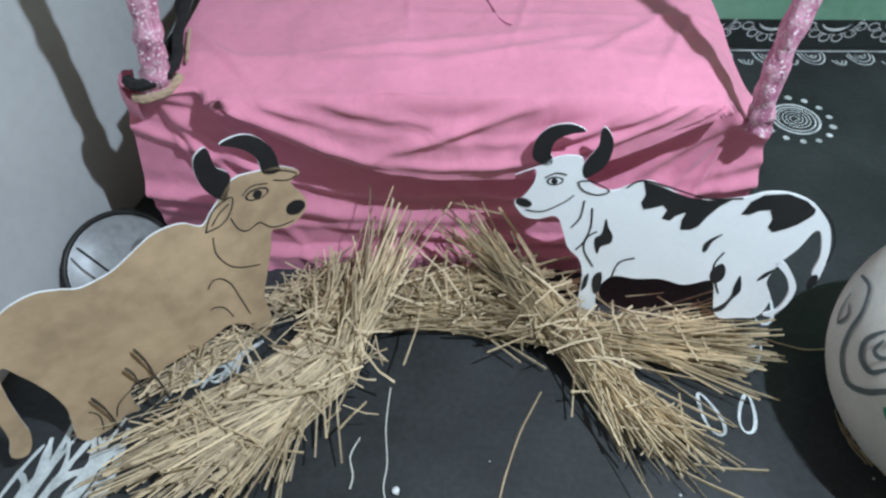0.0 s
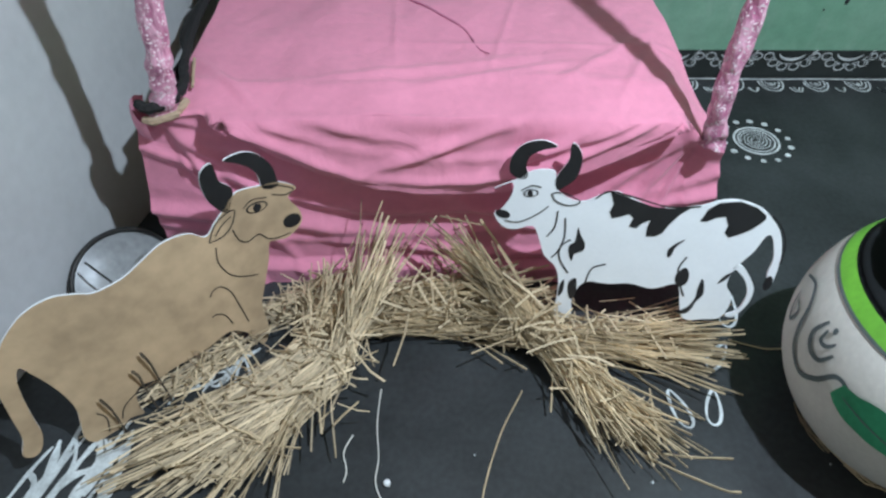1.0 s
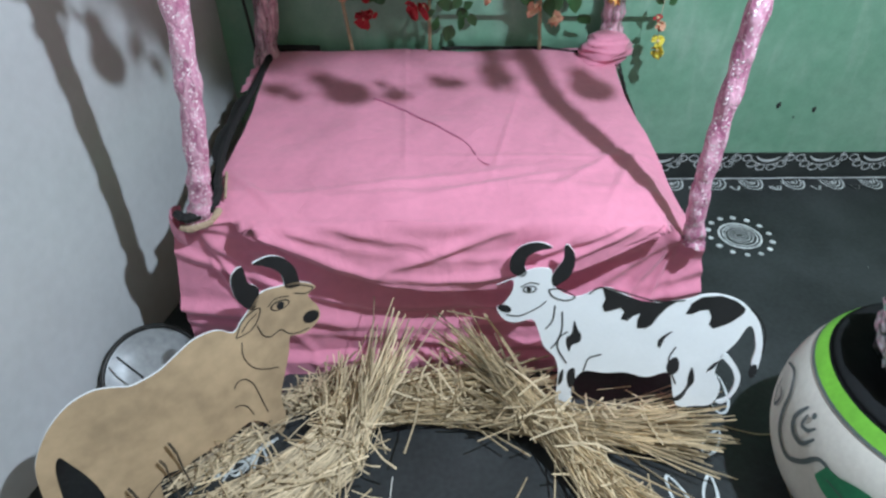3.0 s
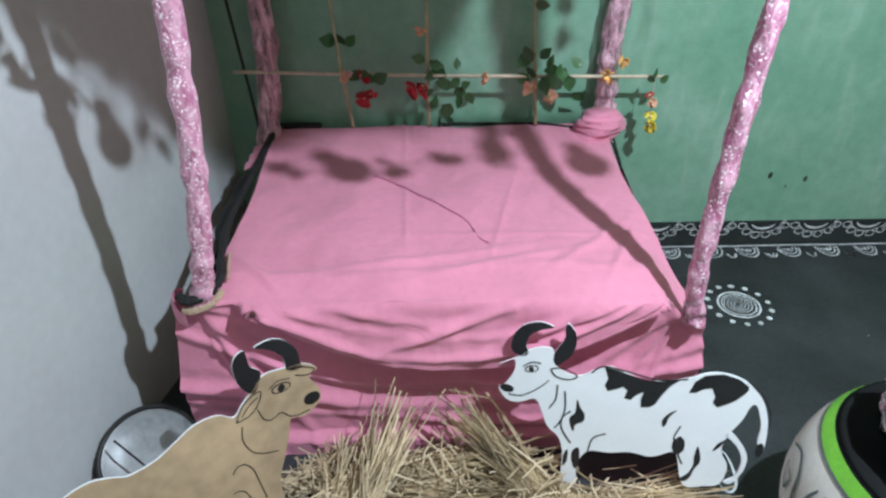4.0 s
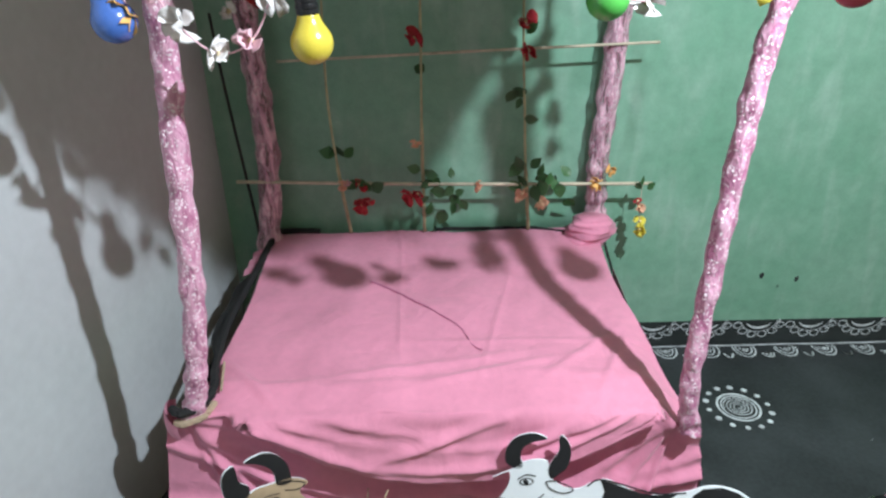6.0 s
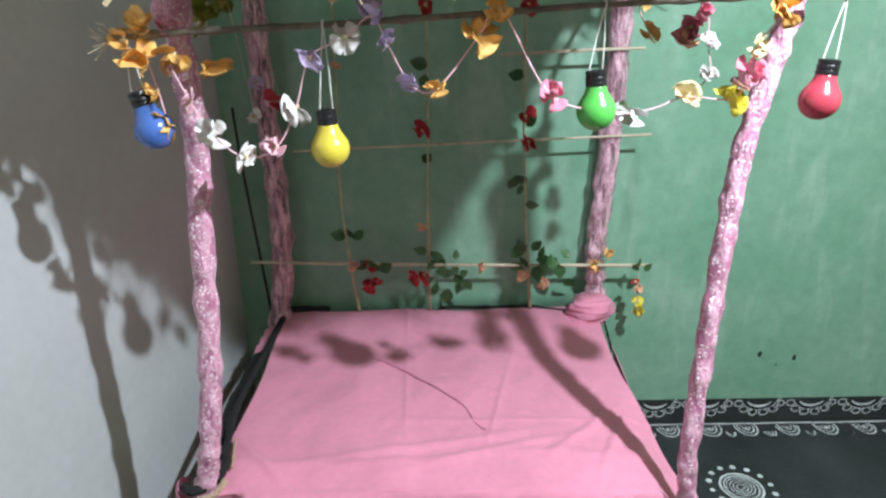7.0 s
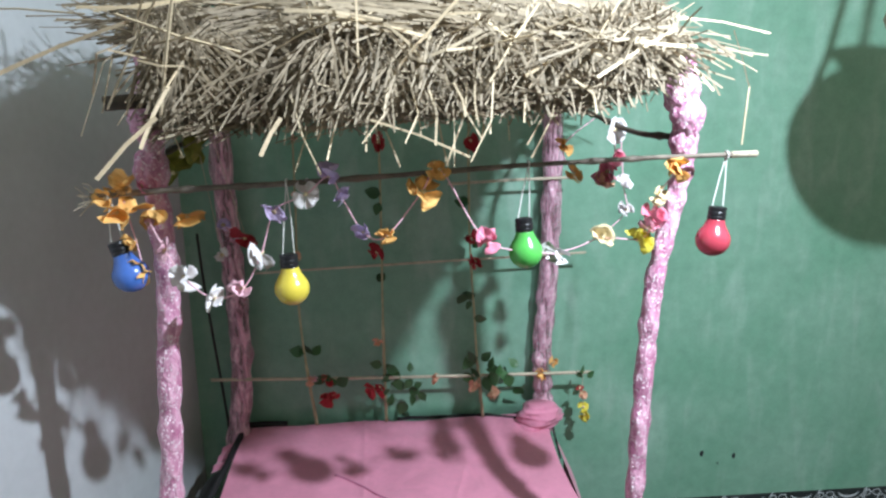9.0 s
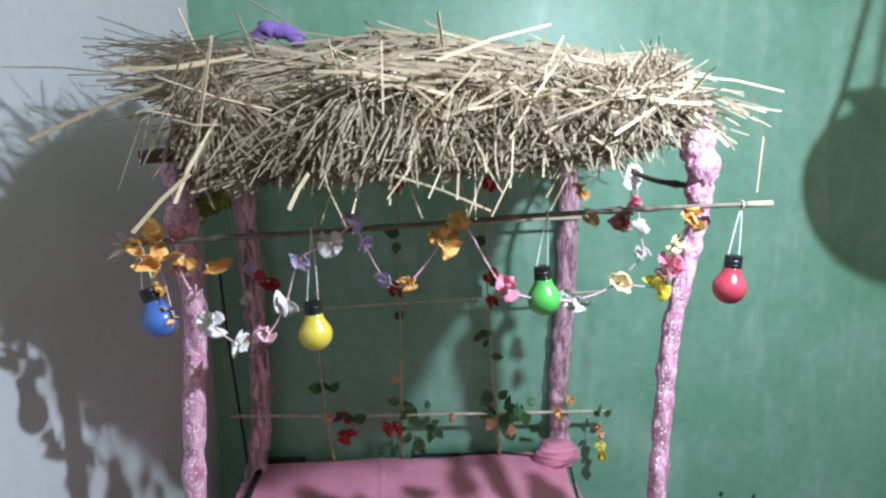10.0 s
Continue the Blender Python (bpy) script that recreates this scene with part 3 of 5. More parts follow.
# knotted cloth at the back right post
v, f = [], []
for i in range(24):
    for j in range(28):
        a, w = math.pi * i / 23, 2 * math.pi * j / 28
        r = 1 + 0.10 * math.sin(17 * a + 1.5 * math.sin(w)) + 0.08 * math.sin(4 * w + 5 * a) + 0.2 * noise.noise(Vector((math.cos(w), math.sin(w), a)))
        v.append((0.432 + 0.012 * math.cos(a) + 0.062 * r * math.sin(a) ** 0.6 * math.cos(w), 1.45 - 1.15 + 0.05 * r * math.sin(a) ** 0.6 * math.sin(w), 0.438 + 0.046 * math.cos(a)))
for i in range(23):
    for j in range(28):
        k = (j + 1) % 28
        f.append((i * 28 + j, i * 28 + 28 + j, i * 28 + 28 + k, i * 28 + k))
put("cloth_knot", mesh_of("cloth_knot", v, f, M["pink"], True), platform, "bunched pink cloth round the post")


# ---- posts ----
def post(pts, r, material, seed, label, sheer=False):
    ob = group_at("canopy_post", label, "post", pts[0], "hut posts")
    line = [local(ob, p) for p in catmull(pts, 18, False)]
    rnd = random.Random(seed)
    v, f = tube(line, 0.010 if sheer else r * 0.6, 7)
    put("stick", mesh_of("stick", v, f, M["twig"], True), ob, "wooden stick")
    v, f = [], []
    k, sides = len(line), 22
    for i, p in enumerate(line):
        for s in range(sides):
            w = 2 * math.pi * s / sides
            rr = r * (1 + 0.35 * math.exp(-i / 5) * (not sheer)) * (1 + 0.12 * math.sin(0.9 * i + seed) * math.sin(0.23 * i) + 0.07 * math.sin(3 * w + 0.6 * i) + 0.04 * math.sin(7 * w - 0.9 * i) + 0.09 * noise.noise(Vector((3 * math.cos(w), 3 * math.sin(w), 0.7 * i + seed))))
            v.append(p + Vector((math.cos(w) * rr, math.sin(w) * rr, rnd.uniform(-0.003, 0.003))))
    for i in range(k - 1):
        for s in range(sides):
            u = (s + 1) % sides
            f.append((i * sides + s, i * sides + u, i * sides + sides + u, i * sides + sides + s))
    put("wrap", mesh_of("wrap", v, f, material, True), ob, "crinkled pink glitter net")
    return ob


post([(-0.425, 0.797, 0.385), (-0.403, 0.79, 0.476), (-0.377, 0.79, 0.659), (-0.362, 0.79, 0.866), (-0.347, 0.79, 1.05), (-0.350, 0.785, 1.201), (-0.343, 0.78, 1.40)], 0.0185, M["glit"], 1, "hut post wound in pink glitter net beside the white wall")
post([(0.476, 0.782, 0.335), (0.458, 0.775, 0.453), (0.460, 0.775, 0.651), (0.466, 0.775, 0.859), (0.476, 0.775, 1.018), (0.503, 0.775, 1.156), (0.518, 0.775, 1.244), (0.510, 0.78, 1.40)], 0.0160, M["glit"], 2, "crooked hut post wound in pink glitter net")
post([(0.455, 1.485, 0.385), (0.455, 1.49, 0.488), (0.450, 1.49, 0.625), (0.463, 1.49, 0.836), (0.470, 1.49, 1.063), (0.468, 1.48, 1.40)], 0.027, M["net"], 3, "back post in loose sheer pink net")
post([(-0.440, 1.475, 0.372), (-0.412, 1.48, 0.604), (-0.412, 1.48, 0.846), (-0.420, 1.48, 1.069), (-0.422, 1.47, 1.40)], 0.028, M["net"], 4, "shaded back post in loose sheer pink net")
# puffed net at the top of the front posts
for c, s in (((0.512, 0.775, 1.255), 0.023), ((0.503, 0.775, 1.335), 0.029), ((0.514, 0.77, 1.295), 0.027), ((-0.350, 0.775, 1.225), 0.026), ((-0.352, 0.775, 1.30), 0.024)):
    v, f = [], []
    for i in range(16):
        for j in range(20):
            a, w = math.pi * i / 15, 2 * math.pi * j / 20
            r = s * (1 + 0.12 * math.sin(7 * w + 3 * a) + 0.15 * noise.noise(Vector((2 * math.cos(w), 2 * math.sin(w), 2 * a + c[2] * 9))))
            v.append((r * math.sin(a) * math.cos(w), 0.8 * r * math.sin(a) * math.sin(w), 1.25 * r * math.cos(a)))
    for i in range(15):
        for j in range(20):
            k = (j + 1) % 20
            f.append((i * 20 + j, i * 20 + 20 + j, i * 20 + 20 + k, i * 20 + k))
    owner = [o for o in bpy.data.objects if o.name.startswith("canopy_post") and (o.location.x > 0) == (c[0] > 0) and o.location.y < 1][0]
    put("net_puff", mesh_of("net_puff", v, f, M["glit"], True), owner, "gathered glitter net", at=Matrix.Translation(local(owner, c)))


# ---- straw ----
def stalk(vs, fs, pts, r):
    tube(pts, r, 3, 0.25, int(pts[0][0] * 1e5) & 1023, False, vs, fs)


def stuff(name, vs, fs, parent, label="", material="straw"):
    return put(name, mesh_of(name, vs, fs, M[material]), parent, label, "stuff")


roof = group_at("straw_roof", "shaggy thatched roof of dry straw over the hut", "roof", (0.07, 0.98, 1.36))


def roof_z(x, y):
    """Top of the thatch: low at the eaves, higher along the middle and to the left."""
    k = (y - 0.98) / 0.44
    return 1.515 - 0.150 * k * k - 0.042 * smooth_step(-0.2, 0.6, x) + 0.018 * noise.noise(Vector((x * 6, y * 6, 0))) - 0.03 * smooth_step(-0.30, -0.45, x) - 0.10 * math.exp(-((x + 0.15) / 0.07) ** 2 - ((y - 0.77) / 0.075) ** 2)


# filler sheets under the loose stalks, shade of the gaps in their colour
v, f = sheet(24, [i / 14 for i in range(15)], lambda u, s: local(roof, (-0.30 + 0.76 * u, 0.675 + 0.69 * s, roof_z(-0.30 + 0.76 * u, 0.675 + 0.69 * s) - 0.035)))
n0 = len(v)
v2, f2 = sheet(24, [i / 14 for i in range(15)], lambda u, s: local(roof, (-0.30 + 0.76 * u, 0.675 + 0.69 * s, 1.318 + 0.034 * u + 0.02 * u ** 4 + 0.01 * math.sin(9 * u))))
put("packed_straw", mesh_of("packed_straw", v + v2, f + [tuple(reversed([n0 + q for q in g])) for g in f2], M["thatch"]), roof, "dense straw filling, coloured darker for the shade between stalks")
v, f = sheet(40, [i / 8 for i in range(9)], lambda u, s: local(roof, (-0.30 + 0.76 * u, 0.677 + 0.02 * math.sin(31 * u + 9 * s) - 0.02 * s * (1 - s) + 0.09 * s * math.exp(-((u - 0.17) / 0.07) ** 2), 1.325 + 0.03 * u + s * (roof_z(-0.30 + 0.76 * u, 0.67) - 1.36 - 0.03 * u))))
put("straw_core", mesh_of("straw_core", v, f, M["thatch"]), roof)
rnd = random.Random(11)
# bundles laid down the slope, cut ends towards the front
for b in range(9):
    vs, fs = [], []
    for i in range(700):
        x = -0.325 + 0.78 * (b + rnd.random()) / 9
        lay = rnd.random()
        dent = 0.09 if abs(x + 0.165) < 0.055 and lay > 0.5 else 0.0
        y1 = 0.605 + abs(rnd.gauss(0, 0.035)) + 0.045 * noise.noise(Vector((x * 9, 3, 0))) + 0.085 * lay ** 1.5 + 0.05 * smooth_step(0.33, 0.46, x) + 0.05 * smooth_step(0.05, -0.22, x) + dent
        ln = rnd.uniform(0.10, 0.34)
        skew = max(-0.34, min(0.47, x + rnd.gauss(0, 0.15))) - x
        pts = []
        for t in (0, 0.5, 1):
            y = y1 + ln * t
            pts.append(local(roof, (x + skew * t, y, 1.338 + 0.06 * x + lay * (roof_z(x, y) - 1.345 - 0.06 * x) + 0.022 * smooth_step(0.30, 0.46, x) - (1 - t) * 0.034 * (1.3 - lay) + rnd.gauss(0, 0.009))))
        stalk(vs, fs, pts, rnd.uniform(0.0006, 0.0015))
    for i in range(540):
        x = -0.315 + 0.765 * (b + rnd.random()) / 9
        w = rnd.random()
        if abs(x + 0.17) < 0.05 and w > 0.5:
            continue
        y = rnd.uniform(0.598, 0.66) + 0.07 * w + 0.05 * smooth_step(0.33, 0.46, x) + 0.05 * smooth_step(0.05, -0.22, x)
        z = 1.315 + 0.115 * w + 0.05 * x + 0.022 * smooth_step(0.30, 0.46, x) + 0.022 * smooth_step(-0.16, -0.30, x)
        d = Vector((rnd.gauss(0, 0.8) if x > -0.26 else rnd.gauss(0.2, 0.4), -rnd.uniform(0.0, 0.8), rnd.gauss(-0.35, 0.6))).normalized() * rnd.uniform(0.02, 0.085)
        p = Vector((x, y, z))
        stalk(vs, fs, [local(roof, p - d * 0.5), local(roof, p + d * 0.2), local(roof, p + d * 0.6 + Vector((rnd.gauss(0, 0.006), 0, rnd.gauss(-0.003, 0.005))))], rnd.uniform(0.0006, 0.0014))
    stuff("straw_bundle", vs, fs, roof, "", "oldstraw")
# combed straw hanging down the front face
for b in range(6):
    vs, fs = [], []
    for i in range(110):
        x = -0.315 + 0.765 * (b + rnd.random()) / 6
        if abs(x + 0.15) < 0.05 and i % 4:
            continue
        top = Vector((x, 0.70 + rnd.gauss(0, 0.025), roof_z(x, 0.70) - rnd.uniform(0.0, 0.05)))
        low = Vector((x + rnd.gauss(0, 0.07) * smooth_step(-0.40, -0.20, x), 0.610 + 0.05 * smooth_step(0.05, -0.22, x) + rnd.gauss(0, 0.014), 1.322 + 0.06 * x + 0.022 * smooth_step(0.30, 0.46, x) + 0.02 * smooth_step(-0.16, -0.30, x) + rnd.gauss(0, 0.020)))
        mid = (top + low) / 2 + Vector((rnd.gauss(0, 0.008), -0.022 + rnd.gauss(0, 0.006), 0.012))
        k = rnd.uniform(0.0, 0.45)
        stalk(vs, fs, [local(roof, top.lerp(mid, k)), local(roof, mid), local(roof, low)], rnd.uniform(0.0008, 0.0020))
    stuff("straw_skirt", vs, fs, roof, "", "oldstraw")
# loose layers laid along the ridge
for b in range(6):
    vs, fs = [], []
    for i in range(420):
        y = 0.66 + 0.125 * (b + rnd.random())
        x = rnd.uniform(-0.24, 0.40)
        ln = rnd.uniform(0.06, 0.22)
        a = rnd.gauss(0.05, 0.9)
        if math.hypot(x + 0.16, (y - 0.72) * 0.7) < 0.10:
            continue
        tilt = rnd.gauss(0.0, 0.14)
        pts = []
        for t in (-0.5, 0, 0.5):
            xx, yy = x + math.cos(a) * ln * t, y + math.sin(a) * ln * t
            pts.append(local(roof, (xx, yy, roof_z(max(-0.44, min(0.5, xx)), yy) + 0.012 * rnd.random() + tilt * ln * t - 0.008)))
        stalk(vs, fs, pts, rnd.uniform(0.0008, 0.0021))
    stuff("straw_layer", vs, fs, roof, "", "oldstraw")
vs, fs = [], []
for i in range(260):
    side = rnd.random()
    y = rnd.uniform(0.78 if side > 0.3 else 0.68, 1.30)
    x = 0.335 + 0.05 * rnd.random() + 0.20 * (y - 0.68) if side > 0.3 else -0.32 - 0.03 * rnd.random() - 0.12 * (y - 0.68)
    sg = 1 if x > 0 else -1
    z = roof_z(x, y) - rnd.uniform(0.0, 0.05 if sg > 0 else 0.08)
    ln = rnd.uniform(0.10, 0.30) if sg > 0 else rnd.uniform(0.06, 0.17)
    d = Vector((sg, rnd.gauss(0, 0.30), rnd.gauss(0.02 if sg < 0 else -0.08, 0.13))).normalized()
    p = Vector((x, y, z))
    stalk(vs, fs, [local(roof, p - d * ln * 0.55), local(roof, p), local(roof, p + d * ln * 0.45 - Vector((0, 0, 0.01)))], rnd.uniform(0.0012, 0.0024))
for i in range(240):
    y = rnd.uniform(0.70, 1.25)
    p = Vector((-0.33 - 0.10 * (y - 0.68) + rnd.gauss(0, 0.02), y, roof_z(-0.33, y) - rnd.uniform(-0.02, 0.07)))
    d = Vector((-1, rnd.gauss(0, 0.35), rnd.gauss(0.05, 0.22))).normalized() * rnd.uniform(0.04, 0.11)
    stalk(vs, fs, [local(roof, p - d), local(roof, p), local(roof, p + d + Vector((0, 0, rnd.gauss(-0.006, 0.008))))], rnd.uniform(0.0007, 0.0014))
stuff("straw_fringe", vs, fs, roof, "", "oldstraw")
# thick stalks flung over the front face
vs, fs = [], []
for i in range(210):
    x, y = rnd.uniform(-0.32, 0.42), rnd.uniform(0.62, 0.85)
    if math.hypot(x + 0.16, (y - 0.72) * 0.7) < 0.09:
        continue
    c = Vector((x, y - 0.012, 1.36 + (roof_z(x, y) - 1.36) * rnd.random() + 0.012))
    d = Vector((rnd.gauss(0, 1), rnd.gauss(0.1, 0.25), rnd.gauss(0, 0.45))).normalized() * rnd.uniform(0.02, 0.10)
    stalk(vs, fs, [local(roof, c - d), local(roof, c + Vector((0, -0.004, rnd.gauss(0, 0.004)))), local(roof, c + d)], rnd.uniform(0.0012, 0.0030))
stuff("straw_crosswise", vs, fs, roof, "", "straw")
# paler whole stalks lying along the slope, thickest towards the right end
vs, fs = [], []
for i in range(170):
    x = 0.46 - 0.50 * rnd.random() ** 1.4
    y = rnd.uniform(0.64, 1.05)
    ln, a = rnd.uniform(0.10, 0.30), rnd.gauss(-0.05, 0.28)
    if math.hypot(x + 0.15, (y - 0.76) * 0.8) < 0.12:
        continue
    tilt = rnd.gauss(-0.05, 0.10)
    pts = []
    for t in (-0.5, 0, 0.5):
        xx, yy = x - 0.06 + math.cos(a) * ln * t, y + math.sin(a) * ln * t
        pts.append(local(roof, (xx, yy, roof_z(max(-0.4, min(0.46, xx)), max(0.63, yy)) + 0.010 + 0.012 * rnd.random() + tilt * ln * t)))
    stalk(vs, fs, pts, rnd.uniform(0.0012, 0.0027))
stuff("straw_laid", vs, fs, roof, "", "midstraw")
# thin dark wisps that stick out at the left end
vs, fs = [], []
for i in range(70):
    p = Vector((rnd.uniform(-0.36, -0.24), rnd.uniform(0.72, 1.15), 1.44 + rnd.uniform(-0.02, 0.07)))
    d = Vector((-1, rnd.gauss(-0.1, 0.3), rnd.gauss(0.10, 0.16))).normalized() * rnd.uniform(0.05, 0.17)
    stalk(vs, fs, [local(roof, p), local(roof, p + d * 0.5), local(roof, p + d + Vector((0, 0, rnd.gauss(-0.010, 0.012))))], rnd.uniform(0.0006, 0.0013))
stuff("straw_wisp", vs, fs, roof, "", "oldstraw")
v, f = tube([local(roof, p) for p in ((-0.387, 0.715, 1.326), (-0.36, 0.725, 1.328), (-0.30, 0.745, 1.332))], 0.011, 9, 0.08, 3)
put("stick_end", mesh_of("stick_end", v, f, M["twig"], True), roof, "dark sawn stick end under the straw")
# straw hanging from the eave
for i in range(38):
    x = rnd.choice((rnd.uniform(-0.30, 0.43), rnd.gauss(0.15, 0.03), rnd.uniform(-0.1, 0.3)))
    x = max(x, -0.33)
    y = rnd.uniform(0.59, 0.66) + 0.04 * smooth_step(0.05, -0.22, x)
    ln = rnd.uniform(0.04, 0.12)
    d = Vector((rnd.gauss(0, 0.3), rnd.gauss(-0.2, 0.2), -1)).normalized()
    p = Vector((x, y, 1.338 + 0.06 * x + 0.02 * smooth_step(-0.16, -0.30, x)))
    vs, fs = [], []
    bend = Vector((rnd.gauss(0, 0.012), 0, 0))
    stalk(vs, fs, [local(roof, p), local(roof, p + d * ln * 0.5 + bend), local(roof, p + d * ln)], rnd.uniform(0.0009, 0.0018))
    put("hanging_straw", mesh_of("hanging_straw", vs, fs, M["straw"]), roof)
for a, b, r in (((-0.275, 0.60, 1.305), (-0.352, 0.585, 1.228), 0.0046), ((-0.262, 0.62, 1.345), (-0.295, 0.59, 1.265), 0.0036), ((-0.300, 0.61, 1.425), (-0.470, 0.58, 1.352), 0.0042),
                ((-0.118, 0.61, 1.302), (-0.146, 0.60, 1.253), 0.0040), ((0.0, 0.60, 1.298), (0.133, 0.592, 1.247), 0.0022), ((0.06, 0.60, 1.45), (0.22, 0.62, 1.50), 0.003),
                ((0.42, 0.62, 1.43), (0.545, 0.60, 1.405), 0.002), ((0.40, 0.66, 1.42), (0.60, 0.80, 1.375), 0.0016), ((0.655, 0.84, 1.345), (0.648, 0.838, 1.245), 0.0024), ((0.655, 0.84, 1.345), (0.62, 0.84, 1.44), 0.0014),
                ((0.42, 0.62, 1.385), (0.47, 0.60, 1.33), 0.003), ((-0.40, 0.72, 1.45), (-0.62, 0.80, 1.47), 0.0018), ((-0.16, 1.0, 1.54), (-0.28, 1.02, 1.62), 0.002)):
    vs, fs = [], []
    a, b = Vector(a), Vector(b)
    stalk(vs, fs, [local(roof, a), local(roof, (a + b) / 2 + Vector((0, 0, 0.004))), local(roof, b)], r * 0.78)
    put("long_straw", mesh_of("long_straw", vs, fs, M["straw"]), roof)
v, f = tube([local(roof, p) for p in catmull([(-0.26, 0.98, 1.535), (-0.235, 0.97, 1.555), (-0.205, 0.97, 1.55), (-0.17, 0.97, 1.53)], 5, False)], [0.006] + [0.016] * 14 + [0.008], 8, 0.25, 8)
put("purple_scrap", mesh_of("purple_scrap", v, f, M["violet"], True), roof, "scrap of purple cloth in the straw")


def sheaf(label, knot, a, sa, b, sb, n, seed, cords=True):
    """A sheaf lying on the floor: pinched at its knot, fanned out at both ends."""
    rnd = random.Random(seed)
    ob = group_at("straw_sheaf", label, "straw", (knot[0], knot[1], 0), "straw sheaves")
    K, A, B = Vector(knot), Vector(a), Vector(b)
    for piece in range(3):
        vs, fs = [], []
        for i in range(n * 2 // 9):
            def disk():
                w, q = rnd.uniform(0, 2 * math.pi), math.sqrt(rnd.random())
                return q * math.cos(w), q * math.sin(w)
            c = disk()
            ea = Vector((rnd.gauss(0, 0.45) * sa[0], rnd.gauss(0, 0.45) * sa[1], rnd.uniform(-1, 1) * sa[2]))
            eb = Vector((rnd.gauss(0, 0.45) * sb[0], rnd.gauss(0, 0.45) * sb[1], rnd.uniform(-1, 1) * sb[2]))
            la, lb = 1.25 - 0.95 * rnd.random() ** 0.55, 0.35 + 0.80 * rnd.random() ** 0.8
            kk = K + Vector((c[0] * 0.020, c[1] * 0.020, c[1] * 0.018))
            P = [kk + (A + ea - kk) * la, kk + (A + ea * 0.7 - kk) * la * 0.5, kk, kk + (B + eb * 0.7 - kk) * lb * 0.5, kk + (B + eb - kk) * lb]
            if rnd.random() < 0.5:
                P = P[:3] if rnd.random() < 0.25 else P[2:]
            P = [Vector((p.x + rnd.gauss(0, 0.008), p.y + rnd.gauss(0, 0.008), max(0.003, p.z + rnd.gauss(0, 0.007)))) for p in P]
            stalk(vs, fs, [local(ob, p) for p in P], rnd.uniform(0.0009, 0.0022))
        for i in range(n // 13):
            w = rnd.random()
            c = K + ((A - K) * w if rnd.random() < 0.45 else (B - K) * w) + Vector((rnd.gauss(0, 0.3 * sb[0]), abs(rnd.gauss(0, 0.3 * sb[1])) - 0.005, 0))
            c.z = max(0.012, c.z * (1 - w) + 0.03 + rnd.uniform(-0.02, 0.025))
            d = Vector((rnd.gauss(0, 1), rnd.gauss(0, 1), rnd.gauss(0.1, 0.35))).normalized() * rnd.uniform(0.012, 0.055)
            mid = c + Vector((rnd.gauss(0, 0.006), rnd.gauss(0, 0.006), 0.004))
            v1, f1 = [], []
            stalk(v1, f1, [local(ob, Vector((q.x, q.y, max(0.003, q.z)))) for q in (c - d, mid, c + d)], rnd.uniform(0.0008, 0.0020))
            put("stalk", mesh_of("stalk", v1, f1, M["straw"]), ob)
        stuff("straw_tuft", vs, fs, ob)
    if cords:
        for q in range(2):
            ring = arc(local(ob, K + (B - K).normalized() * 0.006 * q), 0.023, 0, 360, 14, (B - K).normalized().cross(UP).normalized(), UP, 0.021)
            v, f = tube(ring, 0.0022, 4, 0.2, q, False)
            put("straw_tie", mesh_of("straw_tie", v, f, M["straw"]), ob)
    return ob


sheaf("sheaf of dry straw tied in the middle beside the brown bull", (-0.157, 0.524, 0.062), (-0.085, 0.735, 0.165), (0.075, 0.02, 0.035), (-0.37, 0.335, 0.028), (0.17, 0.07, 0.028), 520, 21)
sheaf("loose sheaf of straw under the brown bull's feet", (-0.215, 0.575, 0.036), (-0.13, 0.715, 0.10), (0.08, 0.03, 0.05), (-0.42, 0.40, 0.020), (0.09, 0.035, 0.016), 330, 22, False)
sheaf("sheaf of dry straw tied in the middle, leaning to the platform", (0.197, 0.593, 0.062), (0.045, 0.74, 0.165), (0.06, 0.02, 0.035), (0.345, 0.41, 0.028), (0.085, 0.06, 0.028), 480, 23)
sheaf("sheaf of straw lying flat before the white cow", (0.215, 0.605, 0.036), (0.06, 0.64, 0.05), (0.05, 0.06, 0.03), (0.50, 0.585, 0.036), (0.05, 0.10, 0.034), 560, 24, False)
sheaf("thin layer of straw across the middle of the floor", (0.01, 0.645, 0.030), (-0.19, 0.64, 0.05), (0.06, 0.08, 0.04), (0.20, 0.645, 0.045), (0.06, 0.08, 0.04), 330, 25, False)
sheaf("straw heaped against the foot of the platform", (-0.02, 0.685, 0.05), (-0.20, 0.67, 0.06), (0.06, 0.05, 0.05), (0.15, 0.69, 0.08), (0.08, 0.04, 0.05), 300, 26, False)
sheaf("wisp of pale straw under the brown bull's belly", (-0.385, 0.565, 0.022), (-0.30, 0.625, 0.040), (0.04, 0.03, 0.03), (-0.465, 0.495, 0.018), (0.05, 0.03, 0.012), 90, 27, False)
sheaf("short broken straw beside the brown bull's chest", (-0.245, 0.685, 0.028), (-0.165, 0.725, 0.07), (0.06, 0.02, 0.04), (-0.31, 0.655, 0.03), (0.05, 0.03, 0.02), 190, 28, False)
